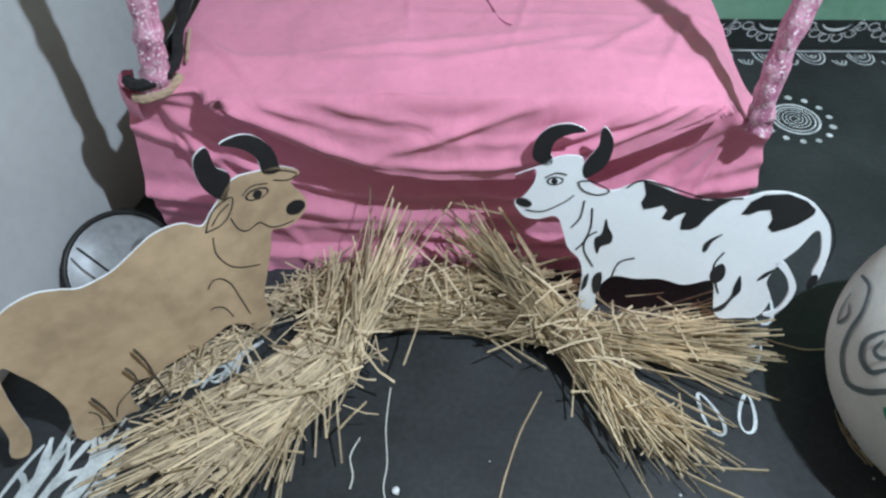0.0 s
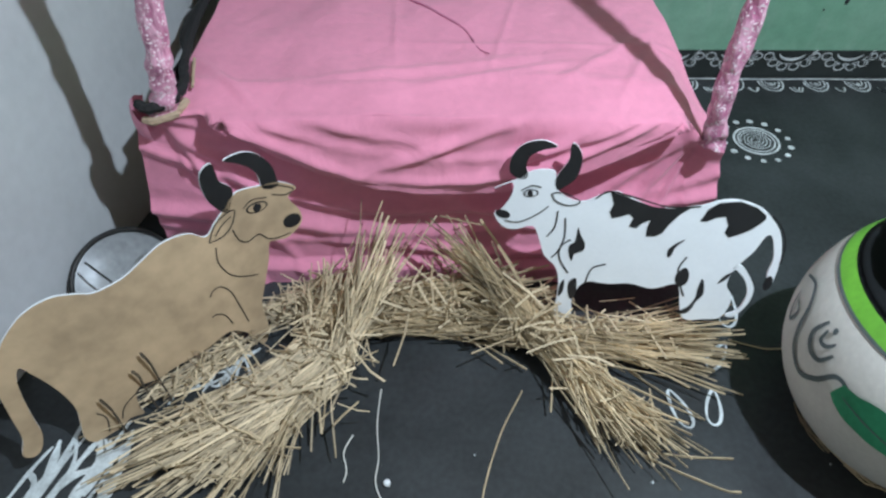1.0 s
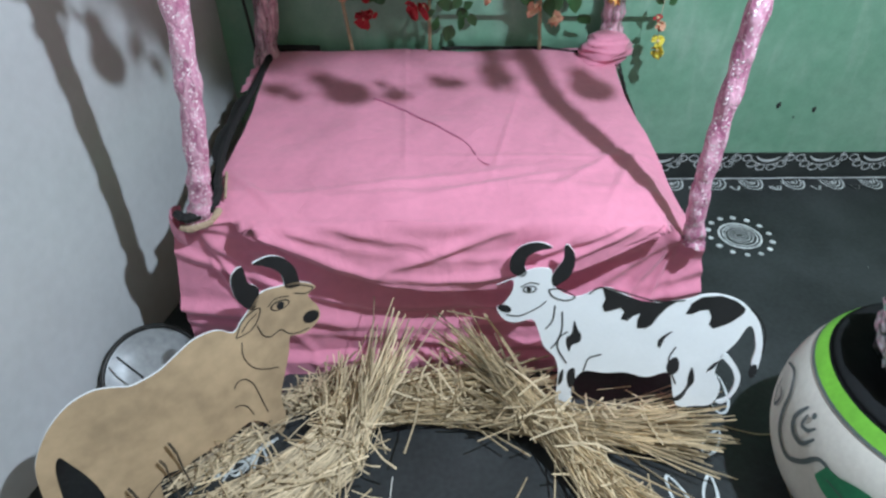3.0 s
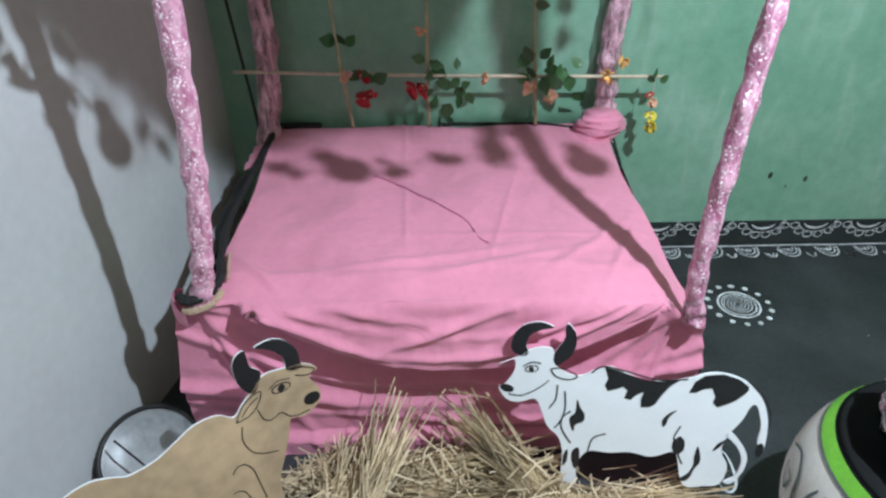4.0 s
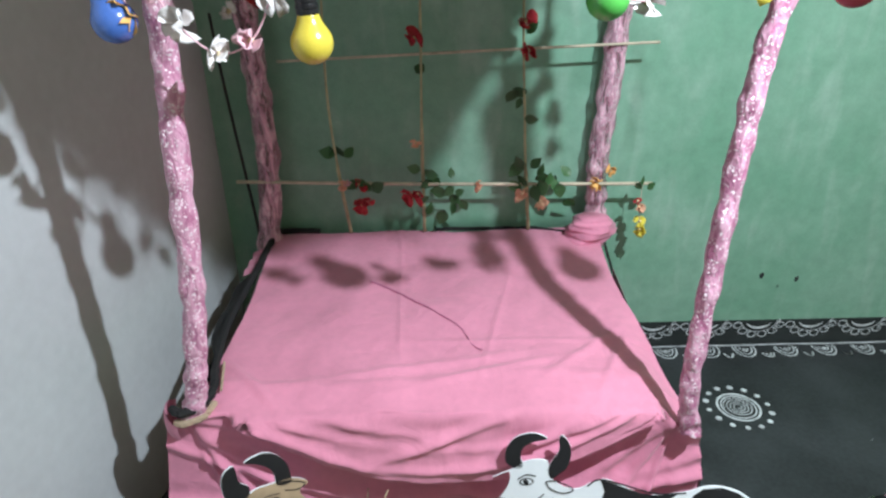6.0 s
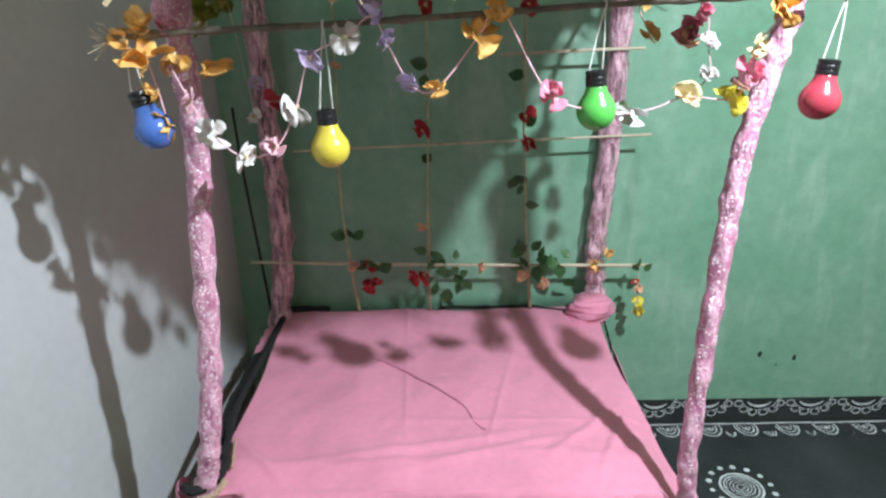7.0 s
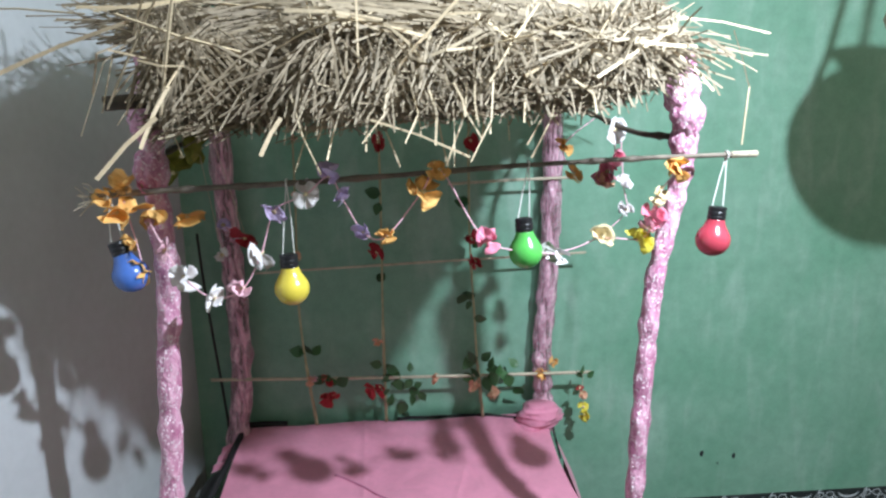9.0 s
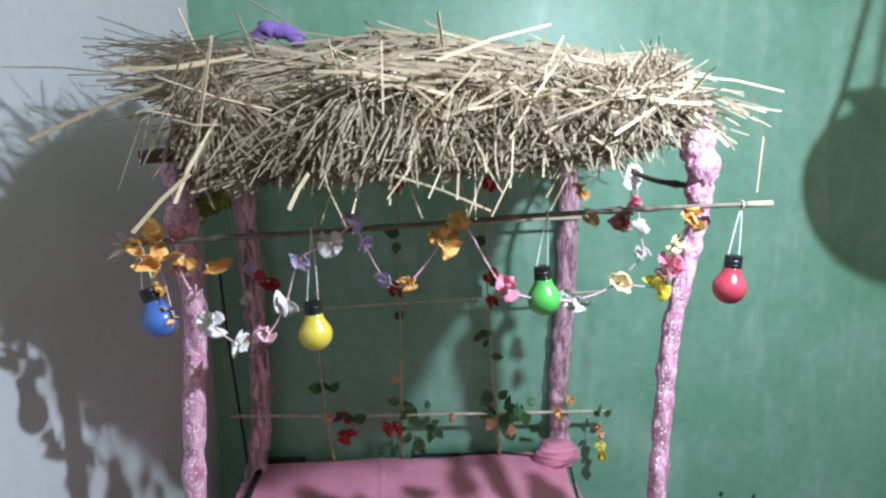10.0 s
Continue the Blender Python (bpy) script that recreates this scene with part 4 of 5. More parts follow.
# single stalks
for i, (pts, r) in enumerate((
        ([(0.093, 0.745, 0.196), (0.150, 0.715, 0.115), (0.180, 0.68, 0.07), (0.195, 0.62, 0.04)], 0.0026),
        ([(-0.082, 0.765, 0.222), (-0.105, 0.735, 0.165), (-0.115, 0.71, 0.09)], 0.0014),
        ([(0.164, 0.512, 0.004), (0.125, 0.44, 0.004), (0.095, 0.36, 0.003), (0.082, 0.31, 0.003)], 0.0016),
        ([(0.28, 0.52, 0.004), (0.33, 0.41, 0.004), (0.45, 0.34, 0.003), (0.49, 0.33, 0.003)], 0.0022),
        ([(0.37, 0.395, 0.004), (0.43, 0.388, 0.004), (0.495, 0.385, 0.004)], 0.0020),
        ([(0.56, 0.62, 0.004), (0.62, 0.60, 0.004), (0.66, 0.60, 0.004)], 0.0016),
        ([(0.02, 0.75, 0.20), (0.10, 0.735, 0.19)], 0.0012))):
    v, f = [], []
    stalk(v, f, catmull(pts, 5, False), r)
    tagged(put("straw_stalk", mesh_of("straw_stalk", v, f, M["straw"])), "single pale stalk of straw", "straw", "loose stalks")
v, f = tube(catmull([(-0.083, 0.517, 0.002), (-0.086, 0.45, 0.002), (-0.080, 0.39, 0.002), (-0.082, 0.345, 0.003), (-0.06, 0.30, 0.002)], 5, False), 0.0010, 4)
tagged(put("loose_thread", mesh_of("loose_thread", v, f, M["thread"])), "loose white thread lying on the black floor", "thread")
v, f = tube(catmull([(-0.125, 0.43, 0.002), (-0.137, 0.40, 0.003), (-0.130, 0.37, 0.002), (-0.133, 0.35, 0.002)], 5, False), 0.0011, 4)
tagged(put("loose_thread", mesh_of("loose_thread", v, f, M["thread"])), "frayed thread lying on the black floor", "thread")
# course of a thin shadow over the cloth, drawn as a dark pink cord
SHADOW_LINE = [(-0.139, 1.224), (-0.085, 1.189), (-0.007, 1.113), (0.041, 1.063), (0.069, 1.027), (0.086, 0.978), (0.107, 0.949)]


def cloth_top(x, y):
    """Height of the sheet over a place on the platform."""
    s = (1.500 - y)
    c = cloth_point((x + 0.414) / 0.86, s)
    return c.z


v, f = tube([(p.x, p.y, cloth_top(p.x, p.y) + 0.0016) for p in catmull([(x, y, 0) for x, y in SHADOW_LINE], 6, False)], [0.0028 - 0.00005 * i for i in range(40)], 6)
tagged(put("loose_thread", mesh_of("loose_thread", v, f, M["maroon"], True)), "dark pink line standing in for a thin shadow across the pink cloth", "thread")
bm = bmesh.new()
bmesh.ops.create_icosphere(bm, subdivisions=2, radius=0.006)
for q in bm.verts:
    q.co = q.co * (1 + 0.3 * noise.noise(q.co * 300)) + Vector((-0.064, 0.347, 0.0055))
tagged(part("paper_scrap", bm, M["board"], None, smooth=True), "tiny crumpled white scrap on the floor", "scrap")


for pts in ([(-0.452, 0.5, 0.139), (-0.446, 0.5, 0.108), (-0.446, 0.5, 0.069), (-0.439, 0.493, 0.008)], [(-0.468, 0.483, 0.114), (-0.463, 0.484, 0.094), (-0.465, 0.484, 0.066), (-0.458, 0.477, 0.008)], [(-0.512, 0.444, 0.094), (-0.506, 0.444, 0.063), (-0.506, 0.444, 0.025), (-0.499, 0.437, 0.008)]):
    v, f = tube(catmull(pts, 4, False), [0.0026] * 4 + [0.0018] * 9, 5, 0.25, 4)
    tagged(put("dry_twig", mesh_of("dry_twig", v[:], f, M["twig"])), "short dark twig sticking up from the straw", "twig", "loose twigs")


# ---- cut-out cattle, flat painted boards ----
def cutout(name, label, origin, along, lean, shapes):
    """One flat board with its painted parts: outlines in centimetres (along, up); each shape is (points, slot, layer, smooth, part name)."""
    dv = Vector((*along, 0)).normalized()
    back = Vector((-dv.y, dv.x, 0))
    up = (back * lean + UP).normalized()
    nrm = dv.cross(up)
    paints = (M["brown"], M["board"], M["black"])
    root = None
    for pts, slot, layer, sm, part_name in shapes:
        P = catmull([(a, b, 0) for a, b in pts], 5) if sm else [Vector((a, b, 0)) for a, b in pts]
        thick, off = (0.004, -0.001) if layer == 0 else (0.0004, 0.003 + 0.0005 * layer)
        k = len(P)
        vs = []
        for dz in (off, off + thick):
            vs += [dv * p.x * 0.01 + up * max(p.y, 0.05) * 0.01 + nrm * dz for p in P]
        fs = [tuple(range(k, 2 * k)), tuple(reversed(range(k)))] + [(i, (i + 1) % k, k + (i + 1) % k, k + i) for i in range(k)]
        me = mesh_of(part_name, vs, fs, [paints[slot], M["board"]])
        if layer == 0:
            me.polygons.foreach_set("material_index", [0] + [1] * (k + 1))
        if root is None:
            root = tagged(put(name, me), label, "cutout")
            root.location = origin
        else:
            put(part_name, me, root, {"horn": "black painted horn with a white edge", "tail_loop": "thin white loop of board"}.get(part_name, ""))
    return root


def stroke(pts, w=0.35):
    P = catmull([(a, b, 0) for a, b in pts], 4, False)
    k = len(P)
    L, Rr = [], []
    for i, p in enumerate(P):
        d = (P[min(i + 1, k - 1)] - P[max(i - 1, 0)]).normalized()
        s = Vector((-d.y, d.x, 0)) * w * 0.5
        L.append((p.x + s.x, p.y + s.y))
        Rr.append((p.x - s.x, p.y - s.y))
    return L + Rr[::-1]


def oval(c, rx, ry, n=14, a=0):
    return [(c[0] + rx * math.cos(t) * math.cos(a) - ry * math.sin(t) * math.sin(a), c[1] + rx * math.cos(t) * math.sin(a) + ry * math.sin(t) * math.cos(a)) for t in [2 * math.pi * i / n for i in range(n)]]


def grow(pts, d):
    """The same outline, a little larger: the white edge of the board that shows round the paint."""
    cx, cy = sum(p[0] for p in pts) / len(pts), sum(p[1] for p in pts) / len(pts)
    return [(x + d * (x - cx) / (math.hypot(x - cx, y - cy) + 1e-6), y + d * (y - cy) / (math.hypot(x - cx, y - cy) + 1e-6)) for x, y in pts]


W_BODY = [(-2.8, 24.0), (-1.2, 21.8), (1.1, 21.5), (4.0, 22.5), (5.4, 20.1), (6.7, 17.0), (8.9, 14.9), (9.9, 12.0), (10.1, 8.4), (10.4, 4.1), (13.1, 4.6), (12.9, 9.0), (14.6, 12.5), (18.5, 12.8), (22.2, 13.5), (26.1, 13.1), (29.5, 14.7), (30.6, 13.6), (32.5, 7.8), (36.1, 8.1), (38.8, 9.1), (39.5, 13.0), (37.9, 16.2), (38.6, 19.9), (40.2, 23.0), (41.3, 26.3), (42.4, 25.9), (43.6, 22.3), (43.6, 19.1), (44.5, 16.7), (44.9, 17.1), (44.7, 22.5), (43.2, 27.1), (40.9, 29.8), (38.7, 31.3), (35.6, 32.0), (32.8, 31.6), (30.2, 30.3), (26.5, 29.3), (23.1, 28.8), (19.2, 30.1), (16.6, 30.9), (14.6, 30.2), (11.9, 28.5), (9.5, 28.5), (6.9, 30.2), (6.4, 33.0), (4.4, 33.3)]
W_FACE = [(2.2, 32.5), (0.6, 31.1), (-3.2, 28.8), (-0.4, 30.3), (-0.2, 28.0), (-1.7, 25.0)]
W_HORNS = ([(1.1, 31.1), (-0.9, 32.1), (-0.9, 34.9), (0.8, 37.3), (3.7, 38.3), (6.1, 37.5), (4.0, 36.7), (2.1, 35.4), (1.6, 33.5), (2.1, 31.9)], [(7.2, 29.9), (6.5, 31.3), (7.0, 33.1), (8.2, 35.5), (8.1, 37.7), (8.7, 38.4), (10.0, 36.8), (10.3, 34.6), (9.7, 32.3), (8.4, 30.8)])
W_SADDLE = [(15.7, 30.8), (17.7, 30.4), (20.2, 29.7), (22.7, 29.1), (25.6, 29.1), (28.8, 29.9), (27.2, 28.3), (26.0, 26.3), (25.2, 24.4), (24.2, 23.6), (22.8, 23.4), (22.6, 25.0), (22.9, 26.6), (21.7, 25.8), (20.9, 24.7), (19.7, 24.9), (20.1, 26.5), (19.3, 27.2), (17.8, 26.4), (16.7, 26.0), (16.1, 27.1), (16.5, 28.6)]
W_RUMP = [(31.2, 29.8), (32.7, 31.2), (35.7, 31.9), (38.4, 31.2), (40.1, 30.0), (40.2, 29.2), (39.6, 28.3), (38.6, 27.1), (37.3, 26.1), (35.7, 25.2), (34.8, 26.0), (35.0, 27.4), (34.2, 28.9), (32.8, 28.5), (31.6, 27.6), (30.5, 27.5), (30.9, 28.6)]
W_SPOTS = ([(11.6, 23.4), (12.3, 21.9), (13.2, 20.5), (13.1, 19.0), (11.8, 18.1), (11.5, 16.6), (10.7, 18.4), (10.7, 19.7), (11.5, 20.7)], [(29.1, 23.7), (28.0, 22.1), (27.6, 20.3), (27.1, 20.0), (26.9, 21.4), (27.8, 22.7)], [(29.5, 17.1), (30.5, 18.3), (31.4, 17.2), (31.4, 15.3), (30.3, 14.3), (29.4, 15.6)],
           [(33.8, 16.6), (34.7, 13.7), (33.9, 11.6), (33.5, 9.9), (32.7, 8.8), (31.4, 8.8), (32.9, 10.5), (33.6, 12.5), (33.5, 14.4)], [(36.4, 16.0), (37.0, 17.6), (38.1, 18.7), (38.3, 19.0), (37.6, 17.2)], [(10.3, 11.3), (10.9, 12.4), (11.0, 9.9), (10.3, 8.7)], [(11.8, 12.2), (12.9, 13.0), (13.3, 9.9), (12.6, 8.4), (11.8, 10.2)])
W_LOOP = [(38.0, 19.5), (39.1, 20.2), (41.1, 18.1), (42.4, 15.9), (42.5, 13.4), (41.8, 11.1), (40.6, 9.4), (39.4, 9.6), (41.0, 10.9), (41.6, 12.8), (41.6, 15.1), (40.5, 17.4), (38.9, 19.0)]
W_EAR = [(6.3, 29.2), (8.1, 29.6), (11.1, 28.4), (9.5, 27.4), (7.2, 27.9), (6.3, 29.2)]
W_LINES = ([(30.2, 20.5), (29.5, 18.5), (29.6, 17), (30.6, 14.5), (31.6, 12.5)], [(9.2, 25.0), (9.6, 21.5), (9.0, 18.5), (8.0, 16.8)], [(7.8, 26.1), (7.7, 23.0), (6.6, 20.9)], [(17.4, 16.9), (15.2, 15.6), (14.6, 12.5)], [(10.7, 20.9), (9.3, 19.3), (9.4, 16.8), (11.3, 14.0)],
           [(41.0, 30.1), (42.9, 28.3), (44.5, 25.2), (44.9, 21.5)], [(13.5, 29.3), (15.5, 30.9), (20.0, 30.3), (25.0, 29.4), (30.0, 30.2)])
EYE, NOSE = (2.9, 28.8), (-1.3, 24.2)
shapes = [(W_BODY + W_FACE, 1, 0, True, "body")]
shapes += [(h, 2, 0, True, "horn") for h in W_HORNS] + [(W_LOOP, 1, 0, True, "tail_loop")]
shapes += [(W_SADDLE, 2, 1, False, "painted_patch"), (W_RUMP, 2, 1, False, "painted_patch")] + [(p, 2, 1, True, "painted_patch") for p in W_SPOTS]
shapes += [(stroke(p, 0.26), 2, 2, False, "painted_line") for p in W_LINES] + [(stroke(W_EAR, 0.22), 2, 2, False, "painted_ear")]
shapes += [(oval(EYE, 1.3, 0.75, a=0.25), 2, 1, False, "eye"), (oval(EYE, 1.0, 0.5, a=0.25), 1, 2, False, "eye"), (oval((EYE[0] - 0.1, EYE[1]), 0.5, 0.5), 2, 3, False, "eye"), (oval(NOSE, 1.3, 0.8, a=-0.2), 2, 1, False, "nose"),
           (stroke([(EYE[0] - 1.6, EYE[1] + 0.3), (EYE[0], EYE[1] + 1.4), (EYE[0] + 1.6, EYE[1] + 1.3)], 0.2), 2, 2, False, "painted_line"),
           (stroke([(NOSE[0] + 0.4, NOSE[1] - 1.2), (NOSE[0] + 3, NOSE[1] - 1.1), (NOSE[0] + 6, NOSE[1] + 1.0), (NOSE[0] + 7.4, NOSE[1] + 2.6)], 0.2), 2, 2, False, "painted_line"), (oval((44.2, 17.4), 0.7, 1.5), 2, 1, False, "tail_tuft")]
cutout("cow_cutout", "flat white cow cutout with black painted patches and horns", (0.13, 0.662, 0), (0.45, -0.085), 0.24, shapes)
B_BODY = [(36.6, 20.4), (34.6, 19.9), (32.6, 20.6), (31.6, 20.6), (30.7, 17.6), (28.8, 13.3), (27.0, 8.9), (26.9, 4.0), (25.9, 1.0), (24.6, 0.6), (22.8, 4.9), (20.2, 7.2), (16.5, 6.6), (13.2, 6.4), (9.4, 6.3), (6.7, 5.9), (4.5, 6.6), (2.9, 5.6), (2.4, 2.8), (2.4, 0.6), (0.4, 1.2), (-1.4, 0.4), (-3.6, 0.3), (-5.6, 0.4), (-6.6, 2.4), (-6.0, 5.4), (-5.2, 8.8), (-5.3, 12.4), (-6.0, 16.0), (-6.9, 19.0), (-7.7, 21.2), (-8.8, 19.7), (-9.6, 16.2), (-10.2, 11.9), (-10.6, 8.2), (-11.9, 5.4), (-13.3, 4.6), (-14.4, 6.0), (-13.0, 9.1), (-12.4, 13.5), (-11.7, 18.4), (-10.9, 21.6), (-9.7, 23.8), (-7.9, 26.1), (-6.1, 27.7), (-4.0, 29.0), (-1.8, 29.6), (0.6, 29.5), (3.1, 28.3), (4.8, 27.2), (6.9, 27.0), (9.7, 27.3), (12.9, 28.6), (15.7, 29.7), (18.1, 29.8), (20.3, 29.2), (22.4, 27.4)]
B_HEAD = [(24.2, 28.8), (26.0, 30.2), (28.9, 32.4), (32.7, 31.8), (36.1, 30.9), (38.8, 28.5), (37.0, 27.4), (38.4, 24.0), (38.2, 21.6)]
B_HORNS = ([(26.9, 30.1), (25.0, 32.9), (24.7, 35.9), (25.1, 37.8), (26.2, 38.7), (27.1, 38.6), (27.2, 37.1), (27.2, 35.5), (28.7, 33.4)], [(29.1, 38.3), (30.6, 38.6), (32.6, 38.2), (34.3, 36.8), (35.7, 34.4), (36.0, 31.9), (35.8, 30.4), (33.5, 31.2), (33.3, 33.8), (32.5, 35.5), (30.8, 37.1)])
B_LINES = ([(19.5, 16.3), (20.6, 17.3), (21.9, 17.0), (23.0, 15.0), (23.4, 11.9), (23.9, 7.1)], [(18.5, 12.2), (19.6, 12.1), (20.7, 10.9), (21.3, 8.4)], [(26.7, 26.5), (27.2, 24.1), (28.5, 23.0), (30.5, 23.4), (31.8, 21.7), (33.4, 20.9), (35.8, 20.6)], [(23.3, 24.8), (22.8, 21.9), (23.7, 18.9), (25.4, 17.1), (28.3, 15.7)],
           [(22.6, 26.2), (24.2, 28.6), (26.1, 29.7), (28.0, 29.8), (27.0, 27.6), (25.1, 26.2), (22.6, 26.2)], [(23.8, 26.8), (25.4, 28.2), (27.2, 29.0)], [(34.0, 31.0), (36.1, 30.4), (38.4, 28.6), (36.8, 28.2), (34.6, 29.4)], [(-3.4, 0.8), (-2.6, 4.0), (-3.4, 6.0)], [(2.9, 5.6), (0.4, 4.2), (-0.8, 2.0)])
EYE, NOSE = (31.6, 28.4), (36.7, 22.8)
shapes = [(grow(B_BODY + B_HEAD, 0.15), 0, 0, True, "body")] + [(grow(h, 0.2), 2, 0, True, "horn") for h in B_HORNS]
shapes += [(oval(EYE, 1.9, 1.0, a=-0.15), 2, 1, False, "eye"), (oval(EYE, 1.6, 0.74, a=-0.15), 0, 2, False, "eye"), (oval(EYE, 0.75, 0.72), 2, 3, False, "eye"), (oval(NOSE, 1.7, 1.35, a=-0.3), 2, 1, False, "nose"),
           (stroke([(EYE[0] - 2.2, EYE[1] + 0.8), (EYE[0] - 0.4, EYE[1] + 1.7), (EYE[0] + 2.0, EYE[1] + 0.9)], 0.16), 2, 1, False, "painted_line")]
shapes += [(stroke(p, 0.20), 2, 1, False, "painted_line") for p in B_LINES]
cutout("bull_cutout", "flat ochre bull cutout with black horns leaning in straw", (-0.50, 0.458, 0), (0.375, 0.31), 0.12, shapes)


# ---- twigs, bulbs, garlands ----
def twig(name, label, pts, r, material, seed, category="stick"):
    ob = group_at(name, label, category, pts[0])
    line = [local(ob, p) + Vector((0, 0, 0)) for p in catmull(pts, 10, False)]
    rnd = random.Random(seed)
    v, f = tube(line, [r * (1.12 - 0.25 * i / len(line) + (0.35 if rnd.random() < 0.12 else 0)) for i in range(len(line))], 7, 0.12, seed)
    put("rod", mesh_of("rod", v, f, material, True), ob)
    return ob


BAR = [(-0.43, 0.735, 1.190), (-0.30, 0.735, 1.197), (-0.136, 0.735, 1.203), (0.05, 0.735, 1.213), (0.243, 0.735, 1.224), (0.45, 0.735, 1.232), (0.612, 0.735, 1.235)]
front = twig("twig_bar", "thin dark twig tied across the front of the hut", BAR, 0.0043, M["greytwig"], 5)
v, f = tube([local(front, p) for p in ((0.575, 0.735, 1.2342), (0.618, 0.735, 1.2352))], 0.0056, 7, 0.1, 6)
put("peeled_end", mesh_of("peeled_end", v, f, M["pale"], True), front, "pale peeled end")
v, f = [], []
for i in range(14):
    p = Vector((-0.42, 0.735, 1.19))
    d = Vector((-1, R.gauss(0, 0.5), R.gauss(0, 0.6))).normalized() * R.uniform(0.015, 0.04)
    tube([local(front, p), local(front, p + d * 0.5 + Vector((0, 0, R.gauss(0, 0.006)))), local(front, p + d)], 0.0009, 3, 0, 1, False, v, f)
put("frayed_end", mesh_of("frayed_end", v, f, M["pale"]), front, "frayed fibres at the tip")
twig("twig_bar", "bent dark twig running back along the hut's side", [(0.505, 0.79, 1.262), (0.49, 0.95, 1.268), (0.455, 1.08, 1.300), (0.45, 1.20, 1.312), (0.45, 1.47, 1.315)], 0.0052, M["twig"], 8)
twig("twig_bar", "dark twig along the hut's shaded side", [(-0.355, 0.80, 1.24), (-0.37, 1.1, 1.27), (-0.41, 1.47, 1.30)], 0.005, M["twig"], 9)


def bulb(label, color, top, cap_top, centre, seed):
    """A spent light bulb painted in one colour, hung by a thread loop from the bar."""
    ob = group_at("painted_bulb", label, "light bulb", top, "hanging bulbs")
    axis = (Vector(cap_top) - Vector(centre)).normalized()
    turn = Vector((0, 0, 1)).rotation_difference(axis).to_matrix().to_4x4()
    at = Matrix.Translation(local(ob, centre)) @ turn @ Matrix.Scale(0.9, 4)
    m = mat(label.split()[0] + "_bulb_paint", color, 0.22, 0.12, 20, 200, 0.05, spec=0.6)
    prof = [(0.0015, -0.0305)] + [(0.0305 * math.sin(radians(a)), -0.0305 * math.cos(radians(a))) for a in range(12, 118, 9)] + [(0.0240, 0.0185), (0.0205, 0.0240), (0.0175, 0.0300), (0.0158, 0.0360), (0.0150, 0.0400)]
    v, f = lathe(prof, 28)
    put("globe", mesh_of("globe", v, f, m, True), ob, at=at)
    prof = [(0.0155, 0.0380), (0.0162, 0.0400), (0.0162, 0.0440), (0.0152, 0.0452), (0.0162, 0.0470), (0.0162, 0.0520), (0.0152, 0.0535), (0.0160, 0.0560), (0.0158, 0.0605), (0.0120, 0.0620), (0.0020, 0.0622)]
    v, f = lathe(prof, 20)
    put("cap", mesh_of("cap", v, f, M["cap"]), ob, "black bulb cap", at=at)
    end = Vector(centre) + axis * 0.0555
    for k in (-1, 1):
        side = Vector((0.009 * k, 0.002, 0))
        v, f = tube([local(ob, Vector(top)), local(ob, (Vector(top) + end + side) / 2 + Vector((0.001 * k, 0, 0))), local(ob, end + side)], 0.0011, 5)
        put("thread", mesh_of("thread", v, f, M["thread"]), ob, "white cotton thread")
    v, f = tube(arc(local(ob, top), 0.0068, 0, 360, 10, OUT, UP), 0.0014, 5, 0, 1, False)
    put("thread_loop", mesh_of("thread_loop", v, f, M["thread"]), ob)
    return ob


bulb("blue painted bulb with black cap, tilted on its thread", (0.065, 0.16, 0.50), (-0.402, 0.735, 1.1905), (-0.399, 0.735, 1.119), (-0.383, 0.735, 1.066), 1)
bulb("yellow painted bulb with black cap on a white thread", (0.68, 0.54, 0.07), (-0.136, 0.735, 1.203), (-0.140, 0.735, 1.096), (-0.137, 0.735, 1.036), 2)
bulb("green painted bulb with black cap on a white thread", (0.09, 0.47, 0.09), (0.243, 0.735, 1.224), (0.236, 0.735, 1.142), (0.240, 0.735, 1.084), 3)
bulb("red painted bulb with black cap on a white thread", (0.48, 0.055, 0.085), (0.567, 0.735, 1.2338), (0.559, 0.735, 1.150), (0.554, 0.735, 1.095), 4)


def petal_mesh(seed, r, material):
    """One ruffled fabric petal, with a little thickness."""
    rnd = random.Random(seed)
    vs, fs = [], []
    for side in (0, 1):
        for i in range(4):
            for j in range(5):
                t, w = (i + 0.30) / 3.3, (j - 2) / 2
                ang = w * 0.74 * (0.45 + 0.55 * math.sin(math.pi * min(1, t * 0.75)))
                rr = r * t * (1 - 0.13 * w * w)
                rnd.seed(seed * 100 + i * 5 + j)
                vs.append((rr * math.cos(ang), rr * math.sin(ang), 0.35 * rr * t + r * t * (0.16 * math.sin(6 * w + 2 * seed) + rnd.uniform(-0.12, 0.12)) - 0.0005 * side))
    for side in (0, 20):
        for i in range(3):
            for j in range(4):
                q = side + i * 5 + j
                fs.append((q, q + 1, q + 6, q + 5) if not side else (q + 5, q + 6, q + 1, q))
    rim = [15, 16, 17, 18, 19]
    fs += [(a, b, b + 20, a + 20) for a, b in zip(rim, rim[1:])]
    return mesh_of("petal", vs, fs, material, True)


PETALS, CUPS = {}, {}


